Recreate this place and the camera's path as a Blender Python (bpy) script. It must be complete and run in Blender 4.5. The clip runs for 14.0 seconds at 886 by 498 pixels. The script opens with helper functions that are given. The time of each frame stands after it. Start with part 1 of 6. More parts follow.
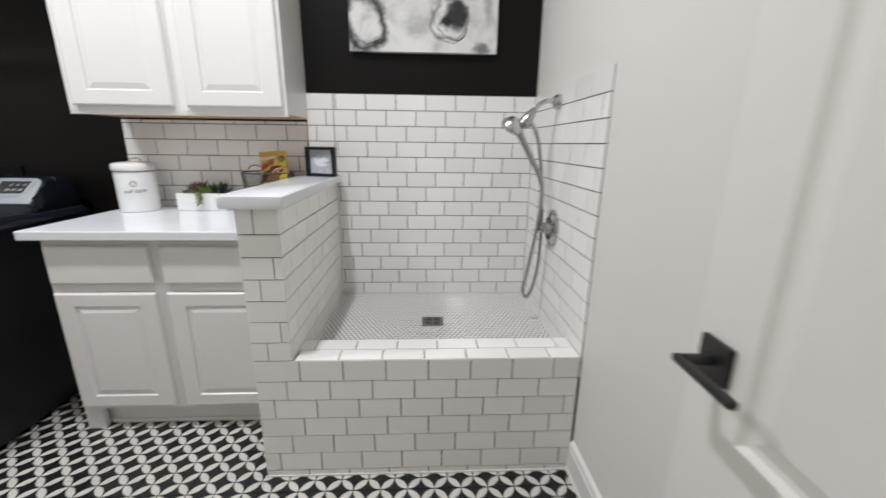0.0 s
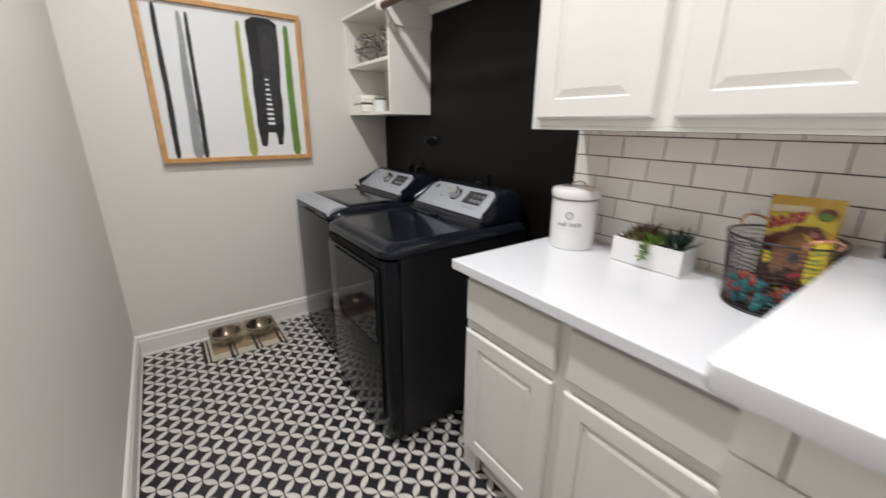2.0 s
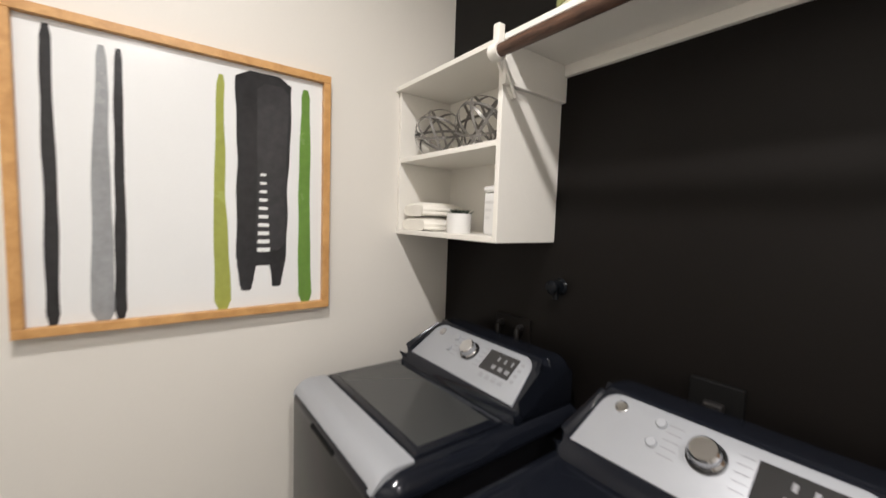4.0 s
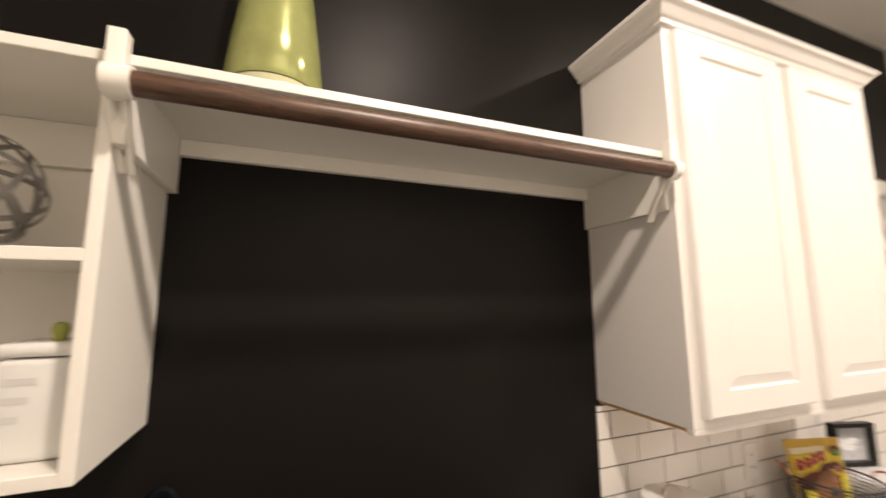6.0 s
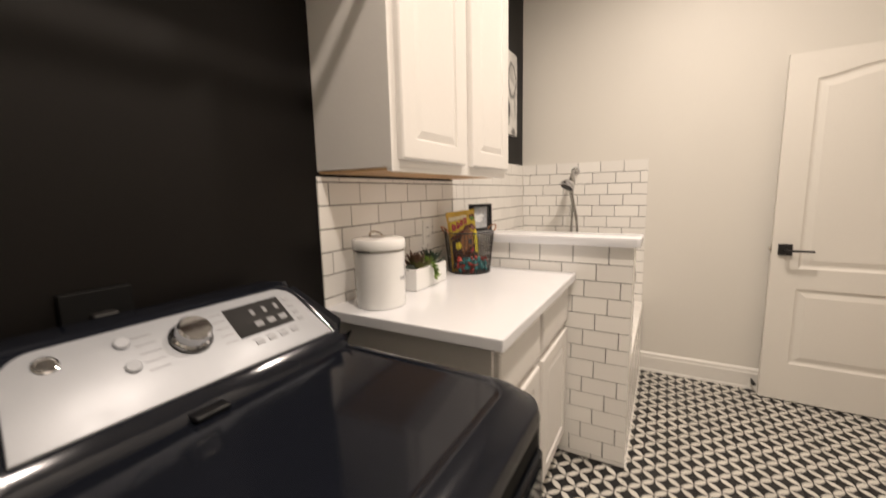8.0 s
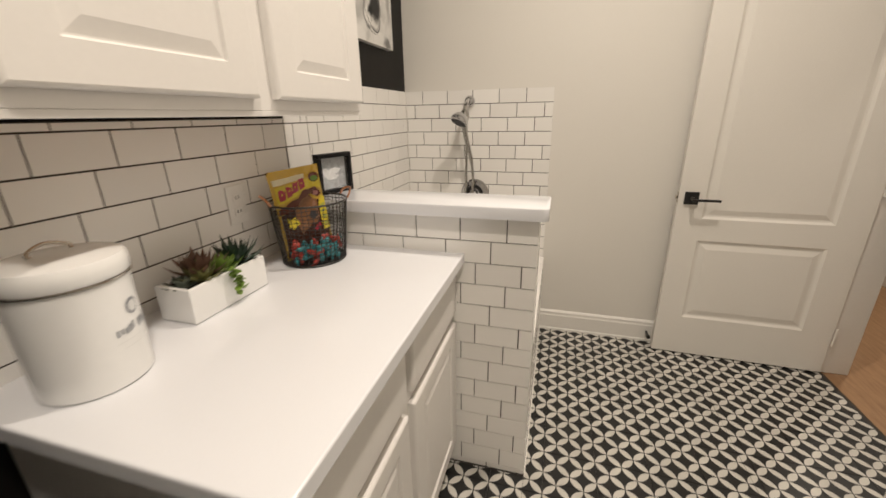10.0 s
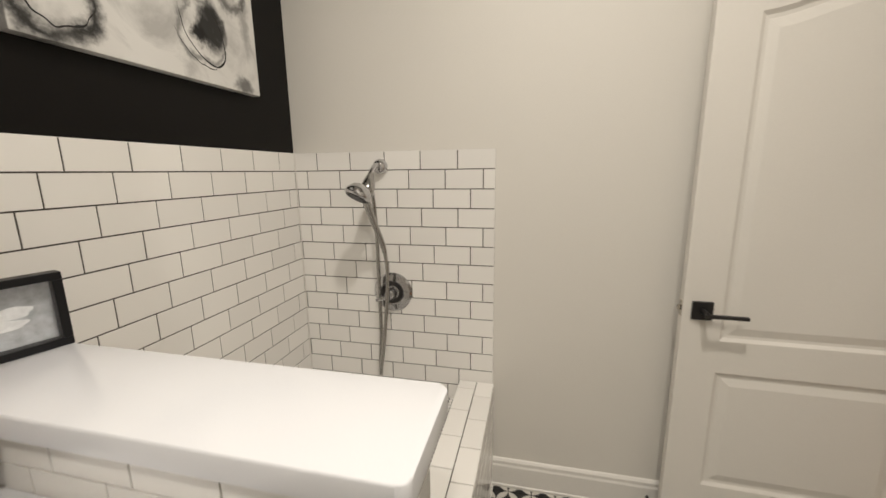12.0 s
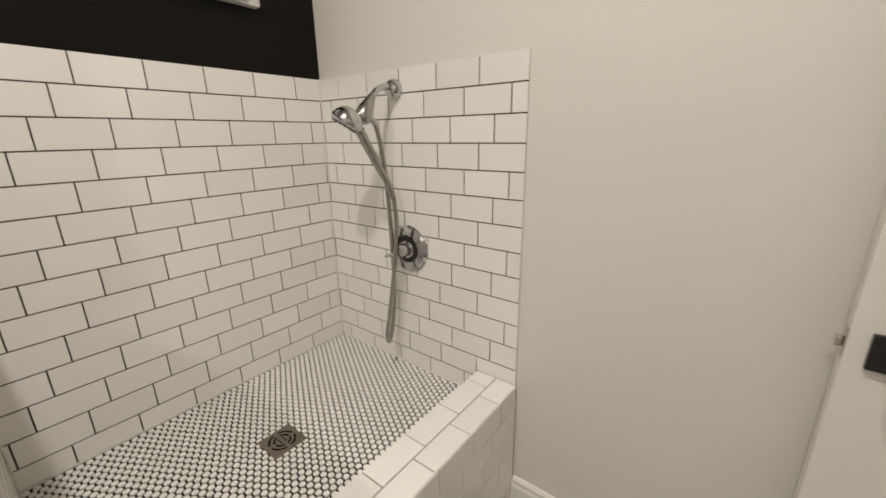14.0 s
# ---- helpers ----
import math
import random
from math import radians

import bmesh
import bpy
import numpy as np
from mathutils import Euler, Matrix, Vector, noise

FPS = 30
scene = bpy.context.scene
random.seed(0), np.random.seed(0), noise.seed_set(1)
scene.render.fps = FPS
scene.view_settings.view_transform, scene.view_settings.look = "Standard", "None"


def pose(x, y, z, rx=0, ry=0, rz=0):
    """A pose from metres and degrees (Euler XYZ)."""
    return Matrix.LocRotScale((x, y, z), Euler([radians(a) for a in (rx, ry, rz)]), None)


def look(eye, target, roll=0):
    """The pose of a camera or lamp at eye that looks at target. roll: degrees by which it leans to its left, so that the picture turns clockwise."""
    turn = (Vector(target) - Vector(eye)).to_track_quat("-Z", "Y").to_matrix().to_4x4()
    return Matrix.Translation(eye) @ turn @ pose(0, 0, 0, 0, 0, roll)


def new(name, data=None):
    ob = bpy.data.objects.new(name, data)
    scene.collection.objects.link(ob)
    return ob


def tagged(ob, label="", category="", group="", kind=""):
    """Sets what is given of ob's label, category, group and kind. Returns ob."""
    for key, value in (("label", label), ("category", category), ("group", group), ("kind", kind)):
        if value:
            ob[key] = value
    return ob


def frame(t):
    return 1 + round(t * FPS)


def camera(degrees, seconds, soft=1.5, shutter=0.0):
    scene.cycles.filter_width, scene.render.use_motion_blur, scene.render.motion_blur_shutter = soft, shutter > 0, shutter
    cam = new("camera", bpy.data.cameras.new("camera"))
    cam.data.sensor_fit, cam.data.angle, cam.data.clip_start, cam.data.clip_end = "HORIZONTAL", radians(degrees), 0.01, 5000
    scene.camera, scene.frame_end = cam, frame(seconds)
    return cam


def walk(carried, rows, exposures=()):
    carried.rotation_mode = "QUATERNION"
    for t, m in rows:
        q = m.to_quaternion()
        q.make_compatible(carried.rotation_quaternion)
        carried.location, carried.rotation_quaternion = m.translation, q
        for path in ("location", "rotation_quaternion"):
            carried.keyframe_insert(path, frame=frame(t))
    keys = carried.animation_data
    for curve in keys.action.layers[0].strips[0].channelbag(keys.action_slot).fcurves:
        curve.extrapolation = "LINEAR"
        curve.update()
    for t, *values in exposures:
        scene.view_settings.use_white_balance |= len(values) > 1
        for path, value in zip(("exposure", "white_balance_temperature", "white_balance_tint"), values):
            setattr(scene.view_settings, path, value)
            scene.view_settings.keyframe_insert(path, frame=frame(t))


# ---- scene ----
cam = camera(97.4, 14.0, soft=1.5, shutter=0.35)
PATH = [
    (0, (-0.579, -2.166, 1.271), (-0.49, -0.237, 0.75), 0.7),
    (0.5, (-0.69, -1.89, 1.245), (-1.006, -0.015, 0.624), 0.7),
    (1, (-0.776, -1.687, 1.277), (-1.502, 0.04, 0.577), 0.8),
    (1.5, (-0.878, -1.559, 1.343), (-2.081, -0.113, 0.663), 0.4),
    (2, (-1.086, -1.454, 1.395), (-2.632, -0.343, 0.784), 0.5),
    (2.5, (-1.384, -1.337, 1.424), (-3.099, -0.455, 0.894), 0.4),
    (2.7, (-1.518, -1.263, 1.402), (-3.262, -0.424, 0.896), 0.3),
    (4.8, (-2.846, -1.098, 1.617), (-3.945, 0.567, 1.761), 0.9),
    (5, (-2.927, -1.082, 1.633), (-3.788, 0.714, 1.811), 0.7),
    (5.5, (-2.985, -1.012, 1.658), (-3.081, 0.971, 1.903), 0.0),
    (6, (-3.01, -0.972, 1.693), (-2.294, 0.877, 1.955), -0.2),
    (6.5, (-3.134, -0.949, 1.659), (-1.833, 0.537, 1.974), -0.7),
    (7, (-3.174, -0.936, 1.588), (-1.612, 0.291, 1.821), -1.0),
    (7.5, (-3.137, -0.957, 1.44), (-1.462, 0.135, 1.431), -1.1),
    (8, (-3.065, -0.998, 1.311), (-1.345, -0.017, 1.029), -1.3),
    (8.2, (-3.022, -1.022, 1.28), (-1.296, -0.088, 0.893), -1.2),
    (10.3, (-2.294, -0.926, 1.394), (-0.453, -0.457, 0.768), -0.9),
    (10.5, (-2.206, -0.935, 1.405), (-0.342, -0.513, 0.817), -1.0),
    (11, (-1.978, -1.04, 1.428), (-0.068, -0.692, 0.946), -0.9),
    (11.5, (-1.791, -1.067, 1.415), (0.135, -0.714, 1.004), -0.8),
    (12, (-1.575, -1.038, 1.429), (0.335, -0.592, 1.038), -0.7),
    (12.5, (-1.412, -1.013, 1.44), (0.441, -0.364, 1.056), -0.5),
    (13, (-1.234, -1.085, 1.409), (0.464, -0.114, 0.993), -0.6),
    (13.5, (-1.088, -1.231, 1.317), (0.451, -0.043, 0.848), -0.4),
    (14, (-1.014, -1.376, 1.303), (0.508, -0.206, 0.741), -0.8),
]
EXPOSURE = [(0, -0.04, 5100, 8), (1.5, -0.04, 5200, 9), (2.7, -0.10, 5450, 10), (4.8, 0.38, 5800, 12), (5.5, 0.36, 6350, 14), (6.2, 0.14, 6450, 16), (7.0, 0.03, 6400, 15), (8.2, -0.04, 6350, 14), (10.3, -0.29, 6200, 10), (11.5, -0.31, 6000, 8), (13, -0.31, 5850, 8), (14, -0.27, 5850, 8)]
walk(cam, [(t, look(eye, target, roll)) for t, eye, target, roll in PATH], EXPOSURE)

# ---------------------------------------------------------------- light
world = bpy.data.worlds.new("world")
world.use_nodes = True
world.node_tree.nodes["Background"].inputs[0].default_value = (0.9, 0.85, 0.8, 1)
world.node_tree.nodes["Background"].inputs[1].default_value = 0.02
scene.world = world

CEIL = 3.06
WEST, SOUTH, ALCOVE, JOG = -3.89, -1.76, -2.40, -1.45


def ceiling_lamp(x, y, z, watts, size=0.13, kelvin_rgb=(1.0, 0.86, 0.70)):
    lamp = bpy.data.lights.new("downlight_or_fill", "AREA")
    lamp.shape, lamp.size, lamp.energy, lamp.color = "DISK", size, watts, kelvin_rgb
    lamp.spread = radians(162)
    ob = new("downlight_or_fill", lamp)
    ob.location = (x, y, z)
    return ob


ceiling_lamp(-1.18, -1.18, CEIL - 0.012, 30)
ceiling_lamp(-2.63, -1.18, CEIL - 0.012, 29)
# unseen lamp, added to brighten the hall past the doorway
ceiling_lamp(0.60, -3.10, 2.73, 24)
ceiling_lamp(-0.95, -2.96, 2.73, 5)

# ---------------------------------------------------------------- materials


def mat(name, rgb, rough=0.5, metal=0.0, spec=0.5):
    m = bpy.data.materials.new(name)
    m.use_nodes = True
    b = m.node_tree.nodes["Principled BSDF"]
    b.inputs["Base Color"].default_value = (*rgb, 1)
    b.inputs["Roughness"].default_value = rough
    b.inputs["Metallic"].default_value = metal
    b.inputs["Specular IOR Level"].default_value = spec
    return m


def bsdf(m):
    return m.node_tree.nodes["Principled BSDF"]


def node(m, kind, **values):
    n = m.node_tree.nodes.new(kind)
    for key, value in values.items():
        if key in n.inputs:
            n.inputs[key].default_value = value
    return n


def link(m, a, b):
    m.node_tree.links.new(a, b)


def place_of(m):
    """World position, in metres."""
    return node(m, "ShaderNodeNewGeometry").outputs["Position"]


def vary(m, rgb, amount=0.06, scale=3.0, grain=60.0, bump=0.05, depth=0.002, rough=None, spread=0.08):
    """Broad blotches and fine grain on the colour, the gloss and the relief."""
    pos = place_of(m)
    broad = node(m, "ShaderNodeTexNoise", Scale=scale, Detail=4.0, Roughness=0.6)
    fine = node(m, "ShaderNodeTexNoise", Scale=grain, Detail=3.0, Roughness=0.6)
    link(m, pos, broad.inputs["Vector"])
    link(m, pos, fine.inputs["Vector"])
    both = node(m, "ShaderNodeMath")
    both.operation = "ADD"
    link(m, broad.outputs["Fac"], both.inputs[0])
    link(m, fine.outputs["Fac"], both.inputs[1])
    ramp = node(m, "ShaderNodeMapRange")
    ramp.inputs["From Min"].default_value, ramp.inputs["From Max"].default_value = 0.6, 1.4
    ramp.inputs["To Min"].default_value, ramp.inputs["To Max"].default_value = 1 - amount, 1 + amount
    link(m, both.outputs[0], ramp.inputs["Value"])
    mul = node(m, "ShaderNodeVectorMath")
    mul.operation = "SCALE"
    mul.inputs[0].default_value = rgb
    link(m, ramp.outputs[0], mul.inputs["Scale"])
    link(m, mul.outputs[0], bsdf(m).inputs["Base Color"])
    if rough is not None:
        gloss = node(m, "ShaderNodeMapRange")
        gloss.inputs["From Min"].default_value, gloss.inputs["From Max"].default_value = 0.3, 0.7
        gloss.inputs["To Min"].default_value, gloss.inputs["To Max"].default_value = rough - spread, rough + spread
        link(m, broad.outputs["Fac"], gloss.inputs["Value"])
        link(m, gloss.outputs[0], bsdf(m).inputs["Roughness"])
    if bump:
        relief = node(m, "ShaderNodeBump", Strength=bump, Distance=depth)
        link(m, fine.outputs["Fac"], relief.inputs["Height"])
        link(m, relief.outputs[0], bsdf(m).inputs["Normal"])
    return m


def painted(name, rgb, rough=0.5, amount=0.03, scale=2.0, grain=140.0, bump=0.08, depth=0.001, metal=0.0):
    return vary(mat(name, rgb, rough, metal), rgb, amount, scale, grain, bump, depth, rough, 0.05)


WALL = painted("warm_white_wall_paint", (0.748, 0.725, 0.675), 0.55, 0.02, 1.2, 220, 0.12)
CEILING = painted("ceiling_paint", (0.78, 0.76, 0.72), 0.8, 0.02, 1.5, 180, 0.2)
BLACK = painted("black_eggshell_paint", (0.0068, 0.0059, 0.0053), 0.42, 0.15, 1.5, 200, 0.10)
bsdf(BLACK).inputs["Specular IOR Level"].default_value = 0.15
TRIM = painted("white_trim_paint", (0.80, 0.78, 0.74), 0.35, 0.02, 3, 80, 0.04)
CABINET = painted("white_cabinet_lacquer", (0.75, 0.728, 0.70), 0.33, 0.02, 4, 120, 0.03)
SHELF = painted("white_shelf_paint", (0.84, 0.82, 0.765), 0.4, 0.02, 4, 120, 0.04)
DOOR = painted("white_door_paint", (0.79, 0.765, 0.715), 0.42, 0.02, 3, 160, 0.07)
GROUT = painted("dark_grey_grout", (0.060, 0.052, 0.045), 0.9, 0.15, 8, 300, 0.3)
PAN_GROUT = painted("grey_floor_grout", (0.028, 0.026, 0.029), 0.9, 0.2, 6, 300, 0.3)
CAULK = painted("white_caulk", (0.75, 0.73, 0.69), 0.5, 0.03, 6, 100, 0.05)
CHROME = mat("chrome", (0.56, 0.56, 0.57), 0.07, 1.0)
HOSE = painted("brushed_chrome_hose", (0.42, 0.41, 0.395), 0.22, 0.1, 30, 400, 0.2, metal=1.0)
STEEL = painted("stainless_steel", (0.62, 0.58, 0.52), 0.18, 0.08, 12, 200, 0.03, metal=1.0)
DRAIN = painted("oxidised_drain_metal", (0.26, 0.23, 0.20), 0.4, 0.15, 30, 200, 0.1, metal=0.9)
IRON = painted("matt_black_metal", (0.014, 0.013, 0.013), 0.4, 0.1, 20, 300, 0.05)
# near-black that paints the shade in slots and gaps; also the black outlet plate
SHADE_AND_PLATE_BLACK = mat("shade_and_plate_black", (0.005, 0.005, 0.005), 0.7, 0.0, 0.15)
CHARCOAL = painted("charcoal_metallic_enamel", (0.0085, 0.010, 0.0150), 0.11, 0.05, 6, 500, 0.01, metal=0.15)
bsdf(CHARCOAL).inputs["Specular IOR Level"].default_value = 0.34
SIDE_BLACK = painted("black_appliance_side", (0.006, 0.006, 0.007), 0.34, 0.08, 5, 400, 0.05)
DARK_GLASS = mat("dark_appliance_glass", (0.004, 0.0055, 0.008), 0.07, 0.0, 0.24)
SILVER = painted("silver_console_plastic", (0.37, 0.385, 0.415), 0.42, 0.03, 10, 400, 0.03, metal=0.2)
DOOR_ENAMEL = painted("black_door_enamel", (0.006, 0.007, 0.009), 0.14, 0.05, 6, 400, 0.02)
bsdf(DOOR_ENAMEL).inputs["Specular IOR Level"].default_value = 0.18
LID_GLASS = mat("grey_lid_glass", (0.05, 0.052, 0.052), 0.12, 0.0, 0.45)
DISPLAY = mat("grey_display_window", (0.022, 0.022, 0.023), 0.12, 0.0, 0.5)
SOFT_PRINT = mat("soft_grey_print", (0.24, 0.245, 0.26), 0.5)
PALE_PRINT = mat("pale_grey_print", (0.66, 0.66, 0.65), 0.5)
GREY_PRINT = mat("grey_print", (0.30, 0.31, 0.33), 0.5)
WHITE_PLASTIC = painted("white_plastic", (0.82, 0.81, 0.78), 0.3, 0.02, 10, 100, 0.02)


def tile_white():
    m = mat("white_glazed_tile", (0.80, 0.78, 0.74), 0.12)
    info = node(m, "ShaderNodeObjectInfo")
    tone = node(m, "ShaderNodeMapRange")
    tone.inputs["To Min"].default_value, tone.inputs["To Max"].default_value = 0.95, 1.02
    link(m, info.outputs["Random"], tone.inputs["Value"])
    mul = node(m, "ShaderNodeVectorMath")
    mul.operation = "SCALE"
    mul.inputs[0].default_value = (0.885, 0.868, 0.835)
    link(m, tone.outputs[0], mul.inputs["Scale"])
    link(m, mul.outputs[0], bsdf(m).inputs["Base Color"])
    wave = node(m, "ShaderNodeTexNoise", Scale=22.0, Detail=2.0)
    link(m, place_of(m), wave.inputs["Vector"])
    relief = node(m, "ShaderNodeBump", Strength=0.10, Distance=0.004)
    link(m, wave.outputs["Fac"], relief.inputs["Height"])
    link(m, relief.outputs[0], bsdf(m).inputs["Normal"])
    gloss = node(m, "ShaderNodeMapRange")
    gloss.inputs["To Min"].default_value, gloss.inputs["To Max"].default_value = 0.06, 0.2
    link(m, wave.outputs["Fac"], gloss.inputs["Value"])
    link(m, gloss.outputs[0], bsdf(m).inputs["Roughness"])
    return m


def math_node(m, op, a, b=None):
    n = node(m, "ShaderNodeMath")
    n.operation = op
    for slot, value in ((0, a), (1, b)):
        if value is None:
            continue
        if isinstance(value, (int, float)):
            n.inputs[slot].default_value = value
        else:
            link(m, value, n.inputs[slot])
    return n.outputs[0]


def patterned_floor():
    """Cement tile: white petals between overlapping circles on black."""
    m = mat("patterned_floor_tile", (0.02, 0.02, 0.02), 0.35)
    side = 0.1025 / math.sqrt(2)
    sep = node(m, "ShaderNodeSeparateXYZ")
    link(m, place_of(m), sep.inputs[0])
    px = math_node(m, "ADD", sep.outputs[0], 0.853)
    py = math_node(m, "ADD", sep.outputs[1], 0.968)
    u = math_node(m, "MULTIPLY", math_node(m, "ADD", px, py), 1 / (math.sqrt(2) * side))
    v = math_node(m, "MULTIPLY", math_node(m, "SUBTRACT", px, py), 1 / (math.sqrt(2) * side))
    a = math_node(m, "ABSOLUTE", math_node(m, "SUBTRACT", math_node(m, "FRACT", u), 0.5))
    b = math_node(m, "ABSOLUTE", math_node(m, "SUBTRACT", math_node(m, "FRACT", v), 0.5))
    big = math_node(m, "SUBTRACT", 1.0, math_node(m, "MAXIMUM", a, b))
    low = math_node(m, "MINIMUM", a, b)
    dist = math_node(m, "SQRT", math_node(m, "ADD", math_node(m, "MULTIPLY", big, big), math_node(m, "MULTIPLY", low, low)))
    wob = node(m, "ShaderNodeTexNoise", Scale=90.0, Detail=2.0)
    link(m, place_of(m), wob.inputs["Vector"])
    dist = math_node(m, "ADD", dist, math_node(m, "MULTIPLY", math_node(m, "SUBTRACT", wob.outputs["Fac"], 0.5), 0.012))
    edge = node(m, "ShaderNodeMapRange")
    edge.inputs["From Min"].default_value, edge.inputs["From Max"].default_value = 0.676, 0.692
    edge.inputs["To Min"].default_value, edge.inputs["To Max"].default_value = 1.0, 0.0
    link(m, dist, edge.inputs["Value"])
    dirt = node(m, "ShaderNodeTexNoise", Scale=5.0, Detail=5.0, Roughness=0.65)
    link(m, place_of(m), dirt.inputs["Vector"])
    tone = node(m, "ShaderNodeMapRange")
    tone.inputs["From Min"].default_value, tone.inputs["From Max"].default_value = 0.3, 0.7
    tone.inputs["To Min"].default_value, tone.inputs["To Max"].default_value = 0.85, 1.08
    link(m, dirt.outputs["Fac"], tone.inputs["Value"])
    mix = node(m, "ShaderNodeMix")
    mix.data_type = "RGBA"
    mix.inputs["A"].default_value = (0.009, 0.0088, 0.0092, 1)
    mix.inputs[6].default_value = (0.009, 0.0088, 0.0092, 1)
    mix.inputs[7].default_value = (0.62, 0.60, 0.55, 1)
    link(m, edge.outputs[0], mix.inputs[0])
    mul = node(m, "ShaderNodeVectorMath")
    mul.operation = "SCALE"
    link(m, mix.outputs[2], mul.inputs[0])
    link(m, tone.outputs[0], mul.inputs["Scale"])
    link(m, mul.outputs[0], bsdf(m).inputs["Base Color"])
    gloss = node(m, "ShaderNodeMapRange")
    gloss.inputs["To Min"].default_value, gloss.inputs["To Max"].default_value = 0.3, 0.55
    link(m, dirt.outputs["Fac"], gloss.inputs["Value"])
    link(m, gloss.outputs[0], bsdf(m).inputs["Roughness"])
    return m


def quartz():
    m = mat("white_quartz", (0.86, 0.85, 0.84), 0.16)
    vary(m, (0.765, 0.775, 0.805), 0.015, 3, 260, 0.0, 0.001, 0.16, 0.04)
    return m


def wood(name, dark, light, scale=(14, 14, 1.2), rough=0.4):
    m = mat(name, light, rough)
    mapping = node(m, "ShaderNodeMapping")
    mapping.inputs["Scale"].default_value = scale
    link(m, place_of(m), mapping.inputs["Vector"])
    grain = node(m, "ShaderNodeTexNoise", Scale=6.0, Detail=6.0, Roughness=0.65, Distortion=0.6)
    link(m, mapping.outputs[0], grain.inputs["Vector"])
    ramp = node(m, "ShaderNodeValToRGB")
    ramp.color_ramp.elements[0].position, ramp.color_ramp.elements[0].color = 0.32, (*dark, 1)
    ramp.color_ramp.elements[1].position, ramp.color_ramp.elements[1].color = 0.68, (*light, 1)
    link(m, grain.outputs["Fac"], ramp.inputs["Fac"])
    link(m, ramp.outputs[0], bsdf(m).inputs["Base Color"])
    relief = node(m, "ShaderNodeBump", Strength=0.15, Distance=0.001)
    link(m, grain.outputs["Fac"], relief.inputs["Height"])
    link(m, relief.outputs[0], bsdf(m).inputs["Normal"])
    return m


TILE = tile_white()
FLOOR = patterned_floor()
QUARTZ = quartz()
OAK = wood("honey_oak_frame", (0.46, 0.24, 0.075), (0.66, 0.38, 0.14), (3, 3, 3), 0.4)
WALNUT = wood("walnut_stained_rod", (0.035, 0.017, 0.010), (0.125, 0.066, 0.040), (2.5, 26, 26), 0.42)
RAW_PLY = wood("raw_wood_underside", (0.50, 0.30, 0.15), (0.66, 0.43, 0.23), (2, 14, 14), 0.6)
HALL_FLOOR = wood("brown_hall_floor", (0.27, 0.15, 0.075), (0.40, 0.24, 0.125), (1.0, 9, 9), 0.45)

# ---------------------------------------------------------------- mesh helpers


def mesh_of(bm, name, material, smooth=None):
    bmesh.ops.recalc_face_normals(bm, faces=bm.faces)
    data = bpy.data.meshes.new(name)
    bm.to_mesh(data)
    bm.free()
    data.materials.append(material)
    if smooth is not None:
        data.polygons.foreach_set("use_smooth", [True] * len(data.polygons))
        data.set_sharp_from_angle(angle=radians(smooth))
    return data


def part(name, bm, material, parent, label="", smooth=None):
    ob = new(name, mesh_of(bm, name, material, smooth))
    ob.parent = parent
    if parent.type == "EMPTY":
        ob.matrix_parent_inverse = parent.matrix_basis.inverted()
    if label:
        ob["label"] = label
    return ob


def thing(name, at, label, category, group=""):
    ob = new(name)
    ob.location = at
    ob.matrix_basis = Matrix.Translation(at)
    ob.empty_display_size = 0.05
    return tagged(ob, label, category, group)


def whole(name, bm, material, label, category, group="", kind="", smooth=None):
    return tagged(new(name, mesh_of(bm, name, material, smooth)), label, category, group, kind)


def structure(name, bm, material, label, category="structure", smooth=None):
    return whole(name, bm, material, label, category, "", "structure", smooth)


def box(x0, x1, y0, y1, z0, z1, bevel=0.0, segments=2, bm=None):
    bm = bm or bmesh.new()
    m = Matrix.Translation(((x0 + x1) / 2, (y0 + y1) / 2, (z0 + z1) / 2)) @ Matrix.Diagonal((abs(x1 - x0), abs(y1 - y0), abs(z1 - z0), 1))
    made = bmesh.ops.create_cube(bm, size=1, matrix=m)["verts"]
    if bevel:
        edges = list({e for v in made for e in v.link_edges})
        bmesh.ops.bevel(bm, geom=edges, offset=bevel, segments=segments, profile=0.5, affect="EDGES")
    return bm


def rod(a, b, r, sides=16, r2=None, bm=None):
    bm = bm or bmesh.new()
    a, b = Vector(a), Vector(b)
    turn = (b - a).to_track_quat("Z", "Y").to_matrix().to_4x4()
    bmesh.ops.create_cone(bm, cap_ends=True, segments=sides, radius1=r, radius2=r if r2 is None else r2, depth=(b - a).length,
                          matrix=Matrix.Translation((a + b) / 2) @ turn)
    return bm


def lathe(profile, at=(0, 0, 0), axis="Z", sides=32, bm=None):
    """A profile of (radius, height) turned round an axis through at."""
    bm = bm or bmesh.new()
    turn = {"Z": Matrix.Identity(4), "-X": Matrix.Rotation(radians(-90), 4, "Y"), "-Y": Matrix.Rotation(radians(90), 4, "X")}
    m = Matrix.Translation(at) @ (turn[axis] if isinstance(axis, str) else axis)
    rings = []
    for r, h in profile:
        if r < 1e-5:
            rings.append([bm.verts.new(m @ Vector((0, 0, h)))])
        else:
            rings.append([bm.verts.new(m @ Vector((r * math.cos(2 * math.pi * k / sides), r * math.sin(2 * math.pi * k / sides), h))) for k in range(sides)])
    for lower, upper in zip(rings, rings[1:]):
        for k in range(sides):
            quad = [lower[k % len(lower)], lower[(k + 1) % len(lower)], upper[(k + 1) % len(upper)], upper[k % len(upper)]]
            quad = list(dict.fromkeys(quad))
            if len(quad) > 2:
                bm.faces.new(quad)
    return bm


